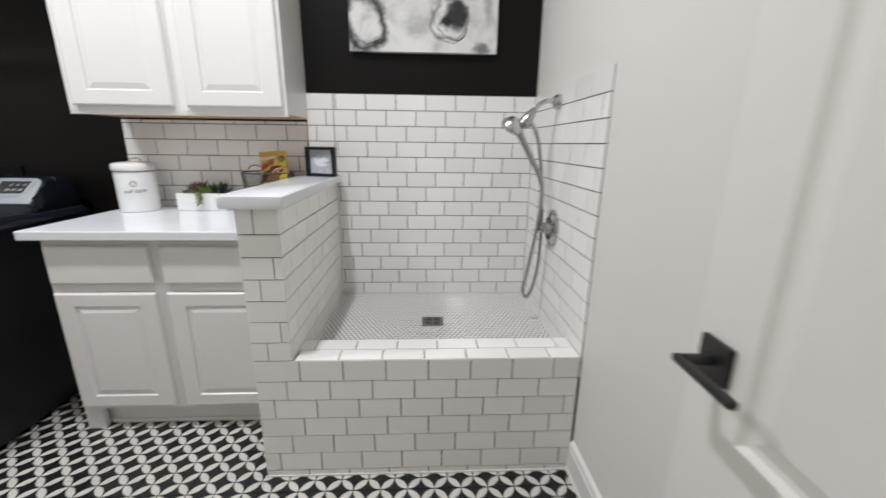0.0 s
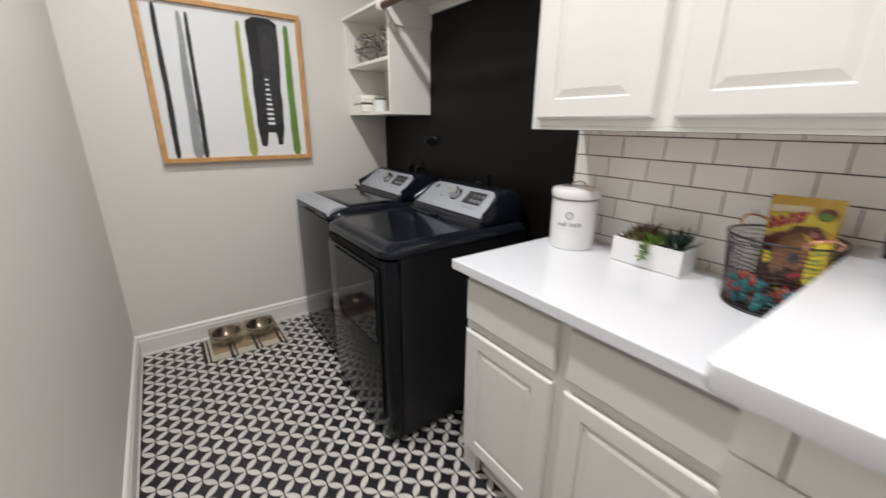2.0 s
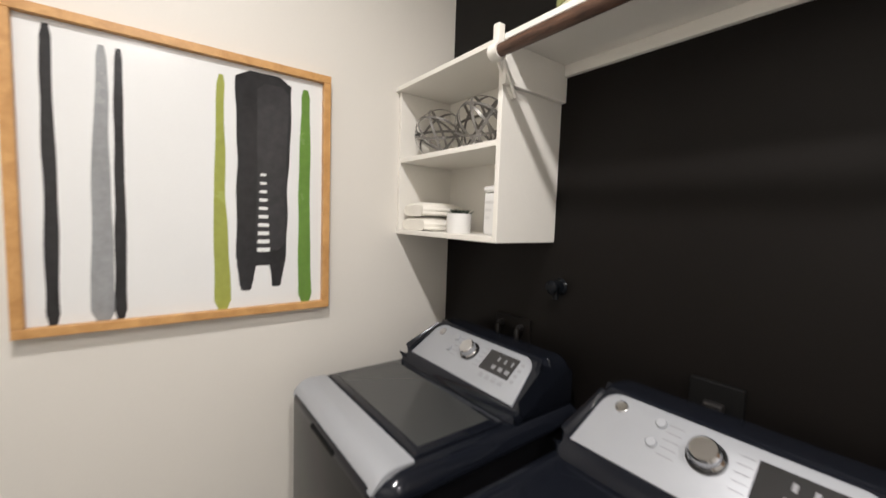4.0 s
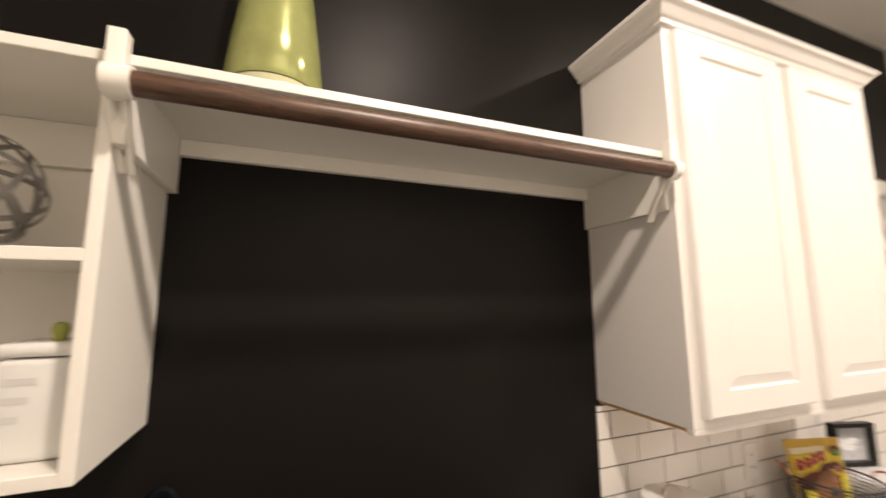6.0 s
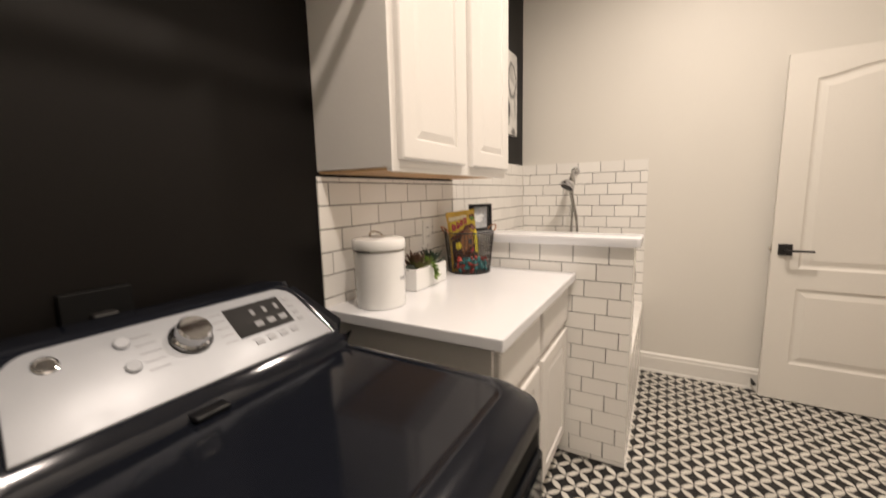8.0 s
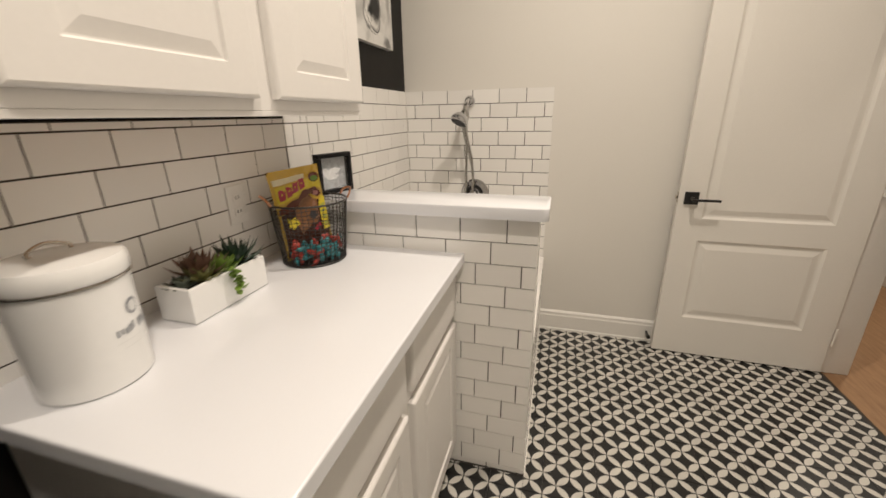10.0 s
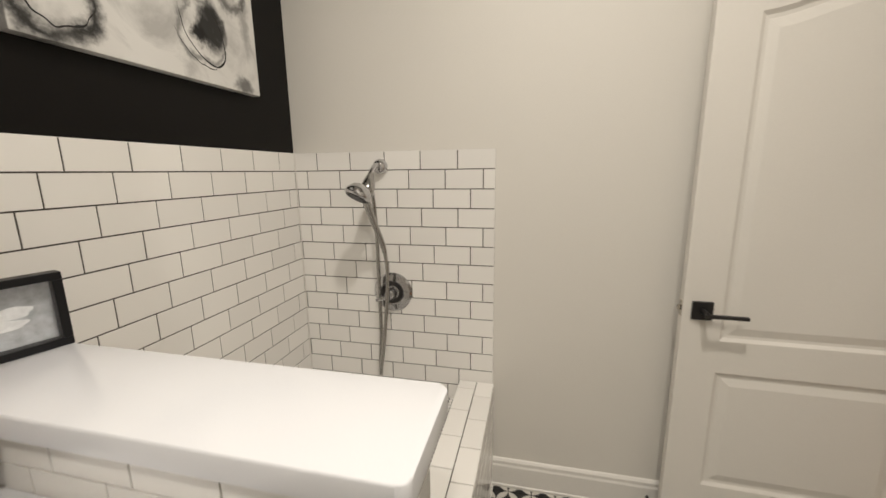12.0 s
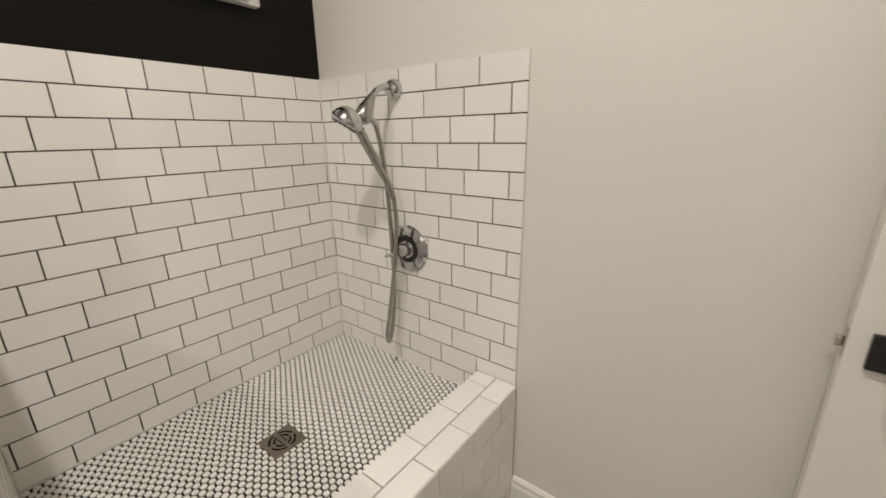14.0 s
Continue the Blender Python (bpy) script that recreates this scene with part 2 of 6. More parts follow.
def spline(points, steps=8):
    pts = [Vector(p) for p in points]
    pts = [2 * pts[0] - pts[1]] + pts + [2 * pts[-1] - pts[-2]]
    out = []
    for p0, p1, p2, p3 in zip(pts, pts[1:], pts[2:], pts[3:]):
        for k in range(steps):
            t = k / steps
            out.append(0.5 * (2 * p1 + (p2 - p0) * t + (2 * p0 - 5 * p1 + 4 * p2 - p3) * t * t + (3 * p1 - p0 - 3 * p2 + p3) * t ** 3))
    return out + [pts[-2]]


def tube(path, r, sides=10, closed=False, bm=None, squash=1.0):
    bm = bm or bmesh.new()
    path = [Vector(p) for p in path]
    rings, n = [], len(path)
    for k, p in enumerate(path):
        before = path[(k - 1) % n] if closed or k else p
        after = path[(k + 1) % n] if closed or k < n - 1 else p
        way = (after - before).normalized()
        across = way.cross(Vector((0.31, 0.17, 0.93))).normalized()
        up = across.cross(way)
        rr = r[k] if isinstance(r, (list, tuple)) else r
        rings.append([bm.verts.new(p + rr * (math.cos(2 * math.pi * j / sides) * across + squash * math.sin(2 * math.pi * j / sides) * up)) for j in range(sides)])
    pairs = list(zip(rings, rings[1:])) + ([(rings[-1], rings[0])] if closed else [])
    for a, b in pairs:
        for j in range(sides):
            bm.faces.new((a[j], a[(j + 1) % sides], b[(j + 1) % sides], b[j]))
    if not closed:
        bm.faces.new(rings[0]), bm.faces.new(rings[-1])
    return bm


def prism(outline, axis, lo, hi, bm=None, bevel=0.0, segments=2):
    """A flat outline carried along x ("X": (y, z)), y ("Y": (x, z)) or z ("Z": (x, y))."""
    bm = bm or bmesh.new()
    put = {"X": lambda a, b, c: (c, a, b), "Y": lambda a, b, c: (a, c, b), "Z": lambda a, b, c: (a, b, c)}[axis]
    low = [bm.verts.new(put(a, b, lo)) for a, b in outline]
    high = [bm.verts.new(put(a, b, hi)) for a, b in outline]
    n, made = len(outline), []
    for k in range(n):
        made.append(bm.faces.new((low[k], low[(k + 1) % n], high[(k + 1) % n], high[k])))
    ends = [bm.faces.new(low), bm.faces.new(high)]
    if bevel:
        bmesh.ops.bevel(bm, geom=list({e for f in ends for e in f.edges}), offset=bevel, segments=segments, profile=0.5, affect="EDGES")
    return bm


def arc(cx, cy, r, a0, a1, n=6):
    return [(cx + r * math.cos(radians(a0 + (a1 - a0) * k / n)), cy + r * math.sin(radians(a0 + (a1 - a0) * k / n))) for k in range(n + 1)]


def frame_bars(axis, u0, u1, v0, v1, w, d0, d1, bevel=0.002):
    """Four bars round a rectangle; axis: the way that it faces. Gives four meshes."""
    spans = [(u0, u1, v1 - w, v1), (u0, u1, v0, v0 + w), (u0, u0 + w, v0 + w, v1 - w), (u1 - w, u1, v0 + w, v1 - w)]
    for a, b, c, d in spans:
        yield box(d0, d1, a, b, c, d, bevel) if axis == "X" else box(a, b, d0, d1, c, d, bevel)


# ---------------------------------------------------------------- structure
floor = structure("floor", box(WEST - 0.1, 0.1, ALCOVE - 0.02, 0.1, -0.12, -0.004), GROUT, "black and white patterned cement tile floor")
hall_floor = structure("floor_hall", box(-3.0, 3.0, -4.0, ALCOVE - 0.021, -0.12, -0.002), HALL_FLOOR, "brown wood floor of the hall")
ceiling = structure("ceiling", box(WEST - 0.12, 0.12, ALCOVE - 0.13, 0.13, CEIL, CEIL + 0.1), CEILING, "plain white painted ceiling")
wall_north = structure("wall_north", box(WEST - 0.12, 0.12, 0.008, 0.13, -0.12, CEIL), BLACK, "black painted feature wall behind the appliances")
wall_east = structure("wall_east", box(0.008, 0.13, ALCOVE - 0.13, 0.008, -0.12, CEIL), WALL, "warm white painted wall beside the dog shower")
wall_west = structure("wall_west", box(WEST - 0.12, WEST, SOUTH, 0.008, -0.12, CEIL), WALL, "warm white painted wall with a framed painting")
wall_south = structure("wall_south", box(WEST - 0.12, JOG, SOUTH - 0.12, SOUTH, -0.12, CEIL), WALL, "warm white painted wall facing the appliances")
wall_jog = structure("wall_jog", box(JOG - 0.12, JOG, ALCOVE, SOUTH - 0.12, -0.12, CEIL), WALL, "short warm white wall beside the entrance")
bm = box(JOG - 0.12, -0.962, ALCOVE - 0.13, ALCOVE, 0, CEIL)
box(-0.088, 0.008, ALCOVE - 0.13, ALCOVE, 0, CEIL, bm=bm)
box(-0.962, -0.088, ALCOVE - 0.13, ALCOVE, 2.06, CEIL, bm=bm)
wall_door = structure("wall_entrance", bm, WALL, "warm white wall with the entrance doorway")
bm = box(-0.962, -0.940, ALCOVE - 0.135, ALCOVE + 0.005, 0, 2.06, 0.002)
box(-0.110, -0.088, ALCOVE - 0.135, ALCOVE + 0.005, 0, 2.06, 0.002, bm=bm)
box(-0.940, -0.110, ALCOVE - 0.135, ALCOVE + 0.005, 2.038, 2.06, 0.002, bm=bm)
structure("trim_doorway", bm, TRIM, "white painted door jamb")


def casing(name, y, out):
    bm = bmesh.new()
    for x0, x1, z0, z1 in ((-1.035, -0.962, 0, 2.13), (-0.088, -0.015, 0, 2.13), (-0.962, -0.088, 2.06, 2.13)):
        box(x0, x1, y, y + out * 0.016, z0, z1, 0.004, bm=bm)
    structure(name, bm, TRIM, "white painted door casing")


casing("trim_casing", ALCOVE, 1)
casing("trim_casing_hall", ALCOVE - 0.13, -1)
# the hall outside
bm = box(-3.0, -2.9, -4.0, ALCOVE - 0.13, 0, 2.75)
box(-3.0, 3.0, -4.1, -4.0, 0, 2.75, bm=bm)
box(2.9, 3.0, -4.0, -2.4, 0, 2.75, bm=bm)
box(0.13, 3.0, ALCOVE - 0.13, ALCOVE - 0.03, 0, 2.75, bm=bm)
box(-3.0, JOG - 0.12, ALCOVE - 0.13, ALCOVE - 0.03, 0, 2.75, bm=bm)
structure("wall_hall", bm, WALL, "beige walls of the hall outside")
structure("ceiling_hall", box(-3.0, 3.0, -4.1, ALCOVE - 0.13, 2.75, 2.85), CEILING, "white ceiling of the hall outside")


def base_profile(h=0.14, d=0.016):
    return [(0, 0), (d + 0.004, 0), (d + 0.004, 0.012), (d, 0.016), (d, h - 0.035), (d - 0.004, h - 0.026), (d - 0.004, h - 0.012), (d - 0.011, h - 0.003), (0, h)]


def baseboard(name, axis, at, lo, hi, sign):
    outline = [(at + sign * a, b) for a, b in base_profile()]
    structure(name, prism(outline, axis, lo, hi), TRIM, "white painted baseboard with a moulded top")


baseboard("baseboard_east", "Y", 0.008, ALCOVE + 0.02, -0.893, -1)
baseboard("baseboard_west", "Y", WEST, SOUTH, 0.008, 1)
baseboard("baseboard_south", "X", SOUTH, WEST + 0.02, JOG, 1)
baseboard("baseboard_north", "X", 0.008, WEST + 0.02, -2.16, -1)
baseboard("baseboard_jog", "Y", JOG, ALCOVE + 0.02, SOUTH + 0.02, 1)
baseboard("baseboard_entrance", "X", ALCOVE, JOG + 0.02, -1.036, 1)


def can_light(x, y):
    lamp = thing("recessed_downlight", (x, y, CEIL), "white round recessed ceiling downlight", "light", "ceiling downlights")
    ring = lathe([(0.072, 0.0), (0.072, -0.004), (0.092, -0.006), (0.095, 0.0)], (x, y, CEIL), sides=40)
    part("trim_ring", ring, WHITE_PLASTIC, lamp, smooth=40)


can_light(-1.18, -1.18)
can_light(-2.63, -1.18)

# ---------------------------------------------------------------- dog shower: masonry
PONY0, PONY1, FRONT = -1.20, -1.06, -0.893
CURB_IN, CURB_TOP, PAN = -0.741, 0.510, 0.418
pony = structure("wall_pony", box(PONY0 + 0.006, PONY1 - 0.006, FRONT + 0.006, 0.008, 0, 1.064), GROUT, "tiled half wall between shower and counter")
curb = structure("curb", box(PONY1 - 0.006, 0.008, FRONT + 0.006, CURB_IN - 0.006, 0, CURB_TOP - 0.006), GROUT, "white tiled kerb of the raised dog shower")
pan = structure("shower_pan", box(PONY1 - 0.006, 0.008, CURB_IN - 0.006, 0.008, 0, PAN - 0.004), PAN_GROUT, "white hexagon mosaic shower floor with grey joints")
bed_north = structure("tile_bed_north", box(-2.135, -1.2, 0.0018, 0.0079, 0.90, 1.377), GROUT, "dark grout bed of the wall tiles")
bed_shower = structure("tile_bed_shower", box(PONY1 - 0.006, 0.004, 0.0018, 0.0079, PAN, 1.512), GROUT, "dark grout bed of the shower tiles")
bed_mid = structure("tile_bed_middle", box(-1.2, PONY1 - 0.006, 0.0018, 0.0079, 1.0, 1.512), GROUT, "dark grout bed above the half wall")
bed_east = structure("tile_bed_east", box(0.0018, 0.0079, -0.884, 0.0018, PAN, 1.512), GROUT, "dark grout bed of the shower side wall")

cap = whole("half_wall_cap", prism([(-1.242, 0.0)] + [(-1.242, -0.904)] + arc(-1.226, -0.904, 0.016, 180, 270, 5) + arc(-1.051, -0.904, 0.016, 270, 360, 5) + [(-1.035, 0.0)], "Z", 1.064, 1.104, bevel=0.004),
            QUARTZ, "white quartz cap with rounded corners on the tiled half wall", "countertop", smooth=35)
counter = whole("countertop", box(-2.150, -1.2005, -0.65, -0.0005, 0.893, 0.93, 0.004), QUARTZ, "white quartz countertop over the base cabinet", "countertop")

# ---------------------------------------------------------------- cabinets


def raised_front(x0, x1, z0, z1, y, thick=0.021, rail=0.060, panel=True, stile=0.014):
    """A door or drawer front that faces -y, its back at y, with a raised panel in a moulded frame."""
    bm = box(x0, x1, y - thick, y, z0, z1)
    face = min(bm.faces, key=lambda f: f.calc_center_median().y)
    bmesh.ops.bevel(bm, geom=list(face.edges), offset=0.007, segments=3, profile=0.4, affect="EDGES")
    face = max((f for f in bm.faces if f.normal.y < -0.99), key=lambda f: f.calc_area())
    if panel:
        for width, depth in ((rail, 0.0), (0.006, 0.007), (0.004, 0.0), (0.034, -0.006)):
            bmesh.ops.inset_individual(bm, faces=[face], thickness=width, depth=0)
            for v in face.verts:
                v.co.y += depth
                if width == rail:
                    v.co.x += stile if v.co.x < (x0 + x1) / 2 else -stile
    return bm


def upper_cabinet():
    x0, x1, d, z0, z1 = -2.130, -1.195, -0.300, 1.380, 2.415
    c = thing("upper_cabinet", ((x0 + x1) / 2, 0.008, z0), "white raised-panel wall cabinet with two closed doors and crown moulding", "cabinet")
    part("body", box(x0, x1, d, 0.008, z0 + 0.012, z1, 0.0015), CABINET, c)
    part("bottom_panel", box(x0 + 0.002, x1 - 0.002, d + 0.02, -0.001, z0 + 0.004, z0 + 0.0118), RAW_PLY, c, "bare wood underside")
    part("bottom_rail", box(x0, x1, d, d + 0.02, z0, z0 + 0.0119, 0.0015), CABINET, c)
    for a, b in ((x0 + 0.030, -1.678), (-1.620, x1 - 0.015)):
        part("door", raised_front(a, b, z0 + 0.036, z1 - 0.012, d - 0.0005, rail=0.077), CABINET, c)
    steps = [(0, 0.0), (0.012, 0.0), (0.012, 0.012), (0.020, 0.016), (0.034, 0.036), (0.046, 0.044), (0.046, 0.056), (0.0, 0.056)]
    bm = bmesh.new()
    rings = []
    for out, up in steps:
        rings.append([bm.verts.new(p) for p in ((x0 - out, 0.0079, z1 + up), (x0 - out, d - out, z1 + up), (x1 + out, d - out, z1 + up), (x1 + out, 0.0079, z1 + up))])
    for a, b in zip(rings, rings[1:]):
        for k in range(3):
            bm.faces.new((a[k], a[k + 1], b[k + 1], b[k]))
    bm.faces.new(rings[0]), bm.faces.new(rings[-1])
    part("crown_moulding", bm, CABINET, c)


def base_cabinet():
    x0, x1, d = -2.108, -1.201, -0.600
    c = thing("base_cabinet", ((x0 + x1) / 2, -0.3, 0), "white base cabinet with two drawers above two raised-panel doors", "cabinet")
    part("body", box(x0, x1, d, -0.001, 0.105, 0.8925, 0.0015), CABINET, c)
    part("toe_kick", box(x0 + 0.001, x1, -0.553, -0.01, 0.0, 0.1045), CABINET, c)
    part("foot", box(x0, x0 + 0.075, d, d + 0.03, 0.0, 0.1046, 0.002), CABINET, c)
    part("shoe_strip", box(x0 + 0.076, x1, -0.565, -0.5535, 0.0, 0.02, 0.004), CABINET, c)
    for a, b in ((x0 + 0.014, -1.690), (-1.648, x1 - 0.010)):
        part("drawer", raised_front(a, b, 0.705, 0.862, d - 0.0005, panel=False), CABINET, c)
        part("door", raised_front(a, b, 0.128, 0.664, d - 0.0005, rail=0.068), CABINET, c)


upper_cabinet()
base_cabinet()

# ---------------------------------------------------------------- laundry machines


def knob(parent, at, way, r, label):
    dial = part("dial", lathe([(r * 1.12, 0.0), (r * 1.12, 0.008), (r, 0.012), (r * 0.97, 0.030), (r * 0.85, 0.034), (0, 0.034)], at, way), CHROME, parent, label, 35)
    part("dial_base", lathe([(r * 1.25, 0.0), (r * 1.25, 0.004), (r * 1.13, 0.006), (0, 0.006)], at, way), SIDE_BLACK, parent, "", 35)
    return dial


def rounded(x0, x1, y0, y1, r_front, r_back, n=7):
    """An outline in plan with rounded corners; y0 is the front."""
    return arc(x0 + r_front, y0 + r_front, r_front, 180, 270, n) + arc(x1 - r_front, y0 + r_front, r_front, 270, 360, n) + \
        arc(x1 - r_back, y1 - r_back, r_back, 0, 90, n) + arc(x0 + r_back, y1 - r_back, r_back, 90, 180, n)


def stacked(levels, rings_of):
    """A closed solid of outlines laid over one another; levels: (height, inset)."""
    bm = bmesh.new()
    rings = [[bm.verts.new((a, b, z)) for a, b in rings_of(inset)] for z, inset in levels]
    for lo, hi in zip(rings, rings[1:]):
        n = len(lo)
        for k in range(n):
            bm.faces.new((lo[k], lo[(k + 1) % n], hi[(k + 1) % n], hi[k]))
    bm.faces.new(rings[0]), bm.faces.new(rings[-1])
    return bm


def machine(name, x0, x1, front, label, washer):
    back, top = -0.045, 0.950
    c = thing(name, ((x0 + x1) / 2, (back + front) / 2, 0), label, "washing machine" if washer else "dryer")
    mid = (x0 + x1) / 2
    # black sides and back, and a front shell that wraps round the two corners
    part("cabinet", box(x0 + 0.004, x1 - 0.004, front + 0.062, back, 0.028, 0.912, 0.004), SIDE_BLACK, c, "black painted side panels")
    shell = rounded(x0 + 0.001, x1 - 0.001, front, front + 0.060, 0.042, 0.004)
    part("front_panel", prism(shell, "Z", 0.030, 0.880, bevel=0.004), DOOR_ENAMEL, c, "glossy charcoal front panel", 40)
    for fx in (x0 + 0.06, x1 - 0.06):
        for fy in (front + 0.08, back - 0.08):
            part("foot", rod((fx, fy, 0), (fx, fy, 0.0285), 0.022), SIDE_BLACK, c)
    # deck: an overhanging lid with soft edges and a shallow sunk field
    lip = [(0.884, 0.030), (0.886, 0.006), (0.892, 0.0), (0.902, 0.0), (0.918, 0.003), (0.931, 0.009), (0.941, 0.019), (0.948, 0.032), (top, 0.044)]
    sunk = [(top, 0.048), (top - 0.0035, 0.052), (top - 0.0045, 0.058)] if not washer else [(top, 0.048)]
    deck = stacked(lip + sunk, lambda q: rounded(x0 + q, x1 - q, front - 0.008 + q * 1.45, back - min(q, 0.02), max(0.075 - q * 0.6, 0.02), 0.012))
    for v in deck.verts:
        # the skirt is deeper along the front than down the sides
        if v.co.z < 0.91 and v.co.y > front + 0.09:
            v.co.z += 0.014 * min(1.0, (v.co.y - front - 0.09) / 0.04)
        # and the top falls away a little towards the front
        if v.co.z > 0.93:
            v.co.z -= 0.010 * max(0.0, (-0.62 - v.co.y) / 0.16) ** 1.5
    part("deck", deck, CHARCOAL, c, "glossy charcoal enamel top", 50)
    if washer:
        lid = box(x0 + 0.052, x1 - 0.052, front + 0.115, -0.345, top - 0.004, top + 0.007, 0.005, 3)
        lid = part("lid", lid, CHARCOAL, c, "closed charcoal lid with a glass window", 40)
        part("lid_window", box(x0 + 0.080, x1 - 0.080, front + 0.140, -0.375, top + 0.0072, top + 0.0086, 0.0006), LID_GLASS, lid, "grey glass window")
        band = arc(front + 0.062, 0.884, 0.072, 84, 158, 9)
        band += [(front + 0.012, 0.905), (front + 0.062, 0.930)]
        part("front_band", prism([(front + 0.108, top + 0.005)] + band + [(front + 0.108, top - 0.006)], "X", x0 + 0.040, x1 - 0.040, bevel=0.004), SILVER, c, "silver trim along the front edge", 50)
        # no hollow here: a black block gives the shade of the finger recess
        part("lid_handle", box(mid - 0.085, mid + 0.085, front - 0.014, front + 0.01, 0.893, 0.906, 0.004), SHADE_AND_PLATE_BLACK, c, "near-black block painted as the shade of a finger recess")
    else:
        part("lint_cover", box(mid - 0.080, mid - 0.020, -0.352, -0.318, top - 0.003, top + 0.006, 0.003, 3), SIDE_BLACK, c, "dark lint filter grip", 40)
        # slot shade as a near-black strip, then the door and its window
        part("slot_shade", box(x0 + 0.045, x1 - 0.060, front - 0.0035, front + 0.004, 0.846, 0.8785, 0.002), SHADE_AND_PLATE_BLACK, c, "near-black strip painted as the slot shade above the door")
        door = part("door", box(x0 + 0.045, x1 - 0.060, front - 0.014, front - 0.0005, 0.130, 0.842, 0.008, 3), DOOR_ENAMEL, c, "dark glossy dryer door", 40)
        # shade of the gap beside the door, as a black strip
        part("gap_shade", box(x1 - 0.0595, x1 - 0.0500, front - 0.003, front + 0.003, 0.130, 0.842, 0.001), SHADE_AND_PLATE_BLACK, door)
        glass = rounded(x0 + 0.150, x1 - 0.084, 0.500, 0.826, 0.030, 0.012)
        # shade of the groove round the window, as a thin black sheet
        part("groove_shade", prism([(a, b) for a, b in rounded(x0 + 0.138, x1 - 0.070, 0.487, 0.836, 0.040, 0.018)], "Y", front - 0.0146, front - 0.0138), SHADE_AND_PLATE_BLACK, door)
        part("door_window", prism(glass, "Y", front - 0.0185, front - 0.0147, bevel=0.0015), DARK_GLASS, door, "dark mirror-like glass")
    # console: a hood that leans back, narrower at its top
    y0, z0, y1, z1 = -0.300, 0.980, -0.170, 1.085
    hood_line = [(back, top - 0.02), (back, 1.045)] + arc(-0.088, 1.052, 0.043, 10, 85, 4) + arc(-0.146, 1.060, 0.034, 88, 140, 5) + \
        [(y0 + 0.006, z0 + 0.002), (y0 - 0.008, z0 - 0.004), (y0 - 0.016, top + 0.012), (y0 - 0.034, top - 0.001), (y0 - 0.036, top - 0.02)]
    hood = prism(hood_line, "X", x0 + 0.022, x1 - 0.026, bevel=0.030, segments=6)
    for v in hood.verts:
        rise = max(0.0, (v.co.z - top - 0.01) / 0.15)
        v.co.x -= (1 if v.co.x > mid else -1) * 0.038 * rise ** 1.3
    part("console", hood, CHARCOAL, c, "charcoal control console", 50)
    slope = Vector((0, y1 - y0, z1 - z0)).normalized()
    outw = Vector((0, -slope.z, slope.y))
    length = math.hypot(y1 - y0, z1 - z0)

    def on(xa, s, lift=0.0):
        return Vector((xa, y0, z0)) + slope * s * length + outw * (0.001 + lift)

    def plate(xa, xb, s0, s1, lift0, lift1, bm=None, slant=0.0):
        bm = bm or bmesh.new()
        low = [bm.verts.new(on(*p, lift0)) for p in ((xa, s0), (xb, s0), (xb - slant, s1), (xa + slant, s1))]
        high = [bm.verts.new(on(*p, lift1)) for p in ((xa, s0), (xb, s0), (xb - slant, s1), (xa + slant, s1))]
        for k in range(4):
            bm.faces.new((low[k], low[(k + 1) % 4], high[(k + 1) % 4], high[k]))
        bm.faces.new(low), bm.faces.new(high)
        return bm

    face = plate(mid - 0.278, mid + 0.272, 0.0, 1.0, -0.010, 0.0035, slant=0.026)
    upright = [e for e in face.edges if abs((e.verts[0].co - e.verts[1].co).normalized().dot(outw)) > 0.9]
    upper = [e for e in upright if e.verts[0].co.z > (z0 + z1) / 2]
    bmesh.ops.bevel(face, geom=upper, offset=0.042, segments=8, profile=0.5, affect="EDGES")
    rims = [e for e in face.edges if abs((e.verts[0].co - e.verts[1].co).normalized().dot(outw)) < 0.1]
    bmesh.ops.bevel(face, geom=rims, offset=0.0022, segments=2, profile=0.5, affect="EDGES")
    panel = part("control_panel", face, SILVER, c, "silver control panel", 50)
    way = outw.to_track_quat("Z", "Y").to_matrix().to_4x4()
    dial = mid - 0.010
    knob(panel, on(dial, 0.62, 0.0036), way, 0.030, "chrome dial")
    part("display", plate(mid + 0.070, mid + 0.203, 0.38, 0.86, 0.0036, 0.0046), DISPLAY, panel, "dark display window")
    bars = bmesh.new()
    for k in range(3):
        plate(mid + 0.116 + 0.030 * k, mid + 0.134 + 0.030 * k, 0.47, 0.56, 0.0047, 0.0050, bars)
        plate(mid + 0.122 + 0.030 * k, mid + 0.130 + 0.030 * k, 0.66, 0.76, 0.0047, 0.0050, bars)
    part("display_print", bars, SOFT_PRINT, panel)
    marks = bmesh.new()
    for k in range(5):
        plate(dial - 0.085, dial - 0.052, 0.38 + 0.11 * k, 0.392 + 0.11 * k, 0.0036, 0.0039, marks)
        plate(dial + 0.048, dial + 0.074, 0.38 + 0.11 * k, 0.392 + 0.11 * k, 0.0036, 0.0039, marks)
    for k in range(4):
        plate(mid + 0.088 + 0.03 * k, mid + 0.108 + 0.03 * k, 0.30, 0.312, 0.0036, 0.0039, marks)
    tagged(part("dial_print", marks, SOFT_PRINT, panel), kind="stuff")
    for bx, s in ((mid - 0.110, 0.80), (mid - 0.112, 0.49)):
        part("button", lathe([(0.012, 0), (0.012, 0.004), (0.010, 0.006), (0, 0.006)], on(bx, s, 0.0036), way, 20), SILVER, panel, "", 35)
    for k in range(4):
        part("key", plate(mid + 0.092 + 0.029 * k, mid + 0.110 + 0.029 * k, 0.22, 0.275, 0.0036, 0.0052), GREY_PRINT, panel)
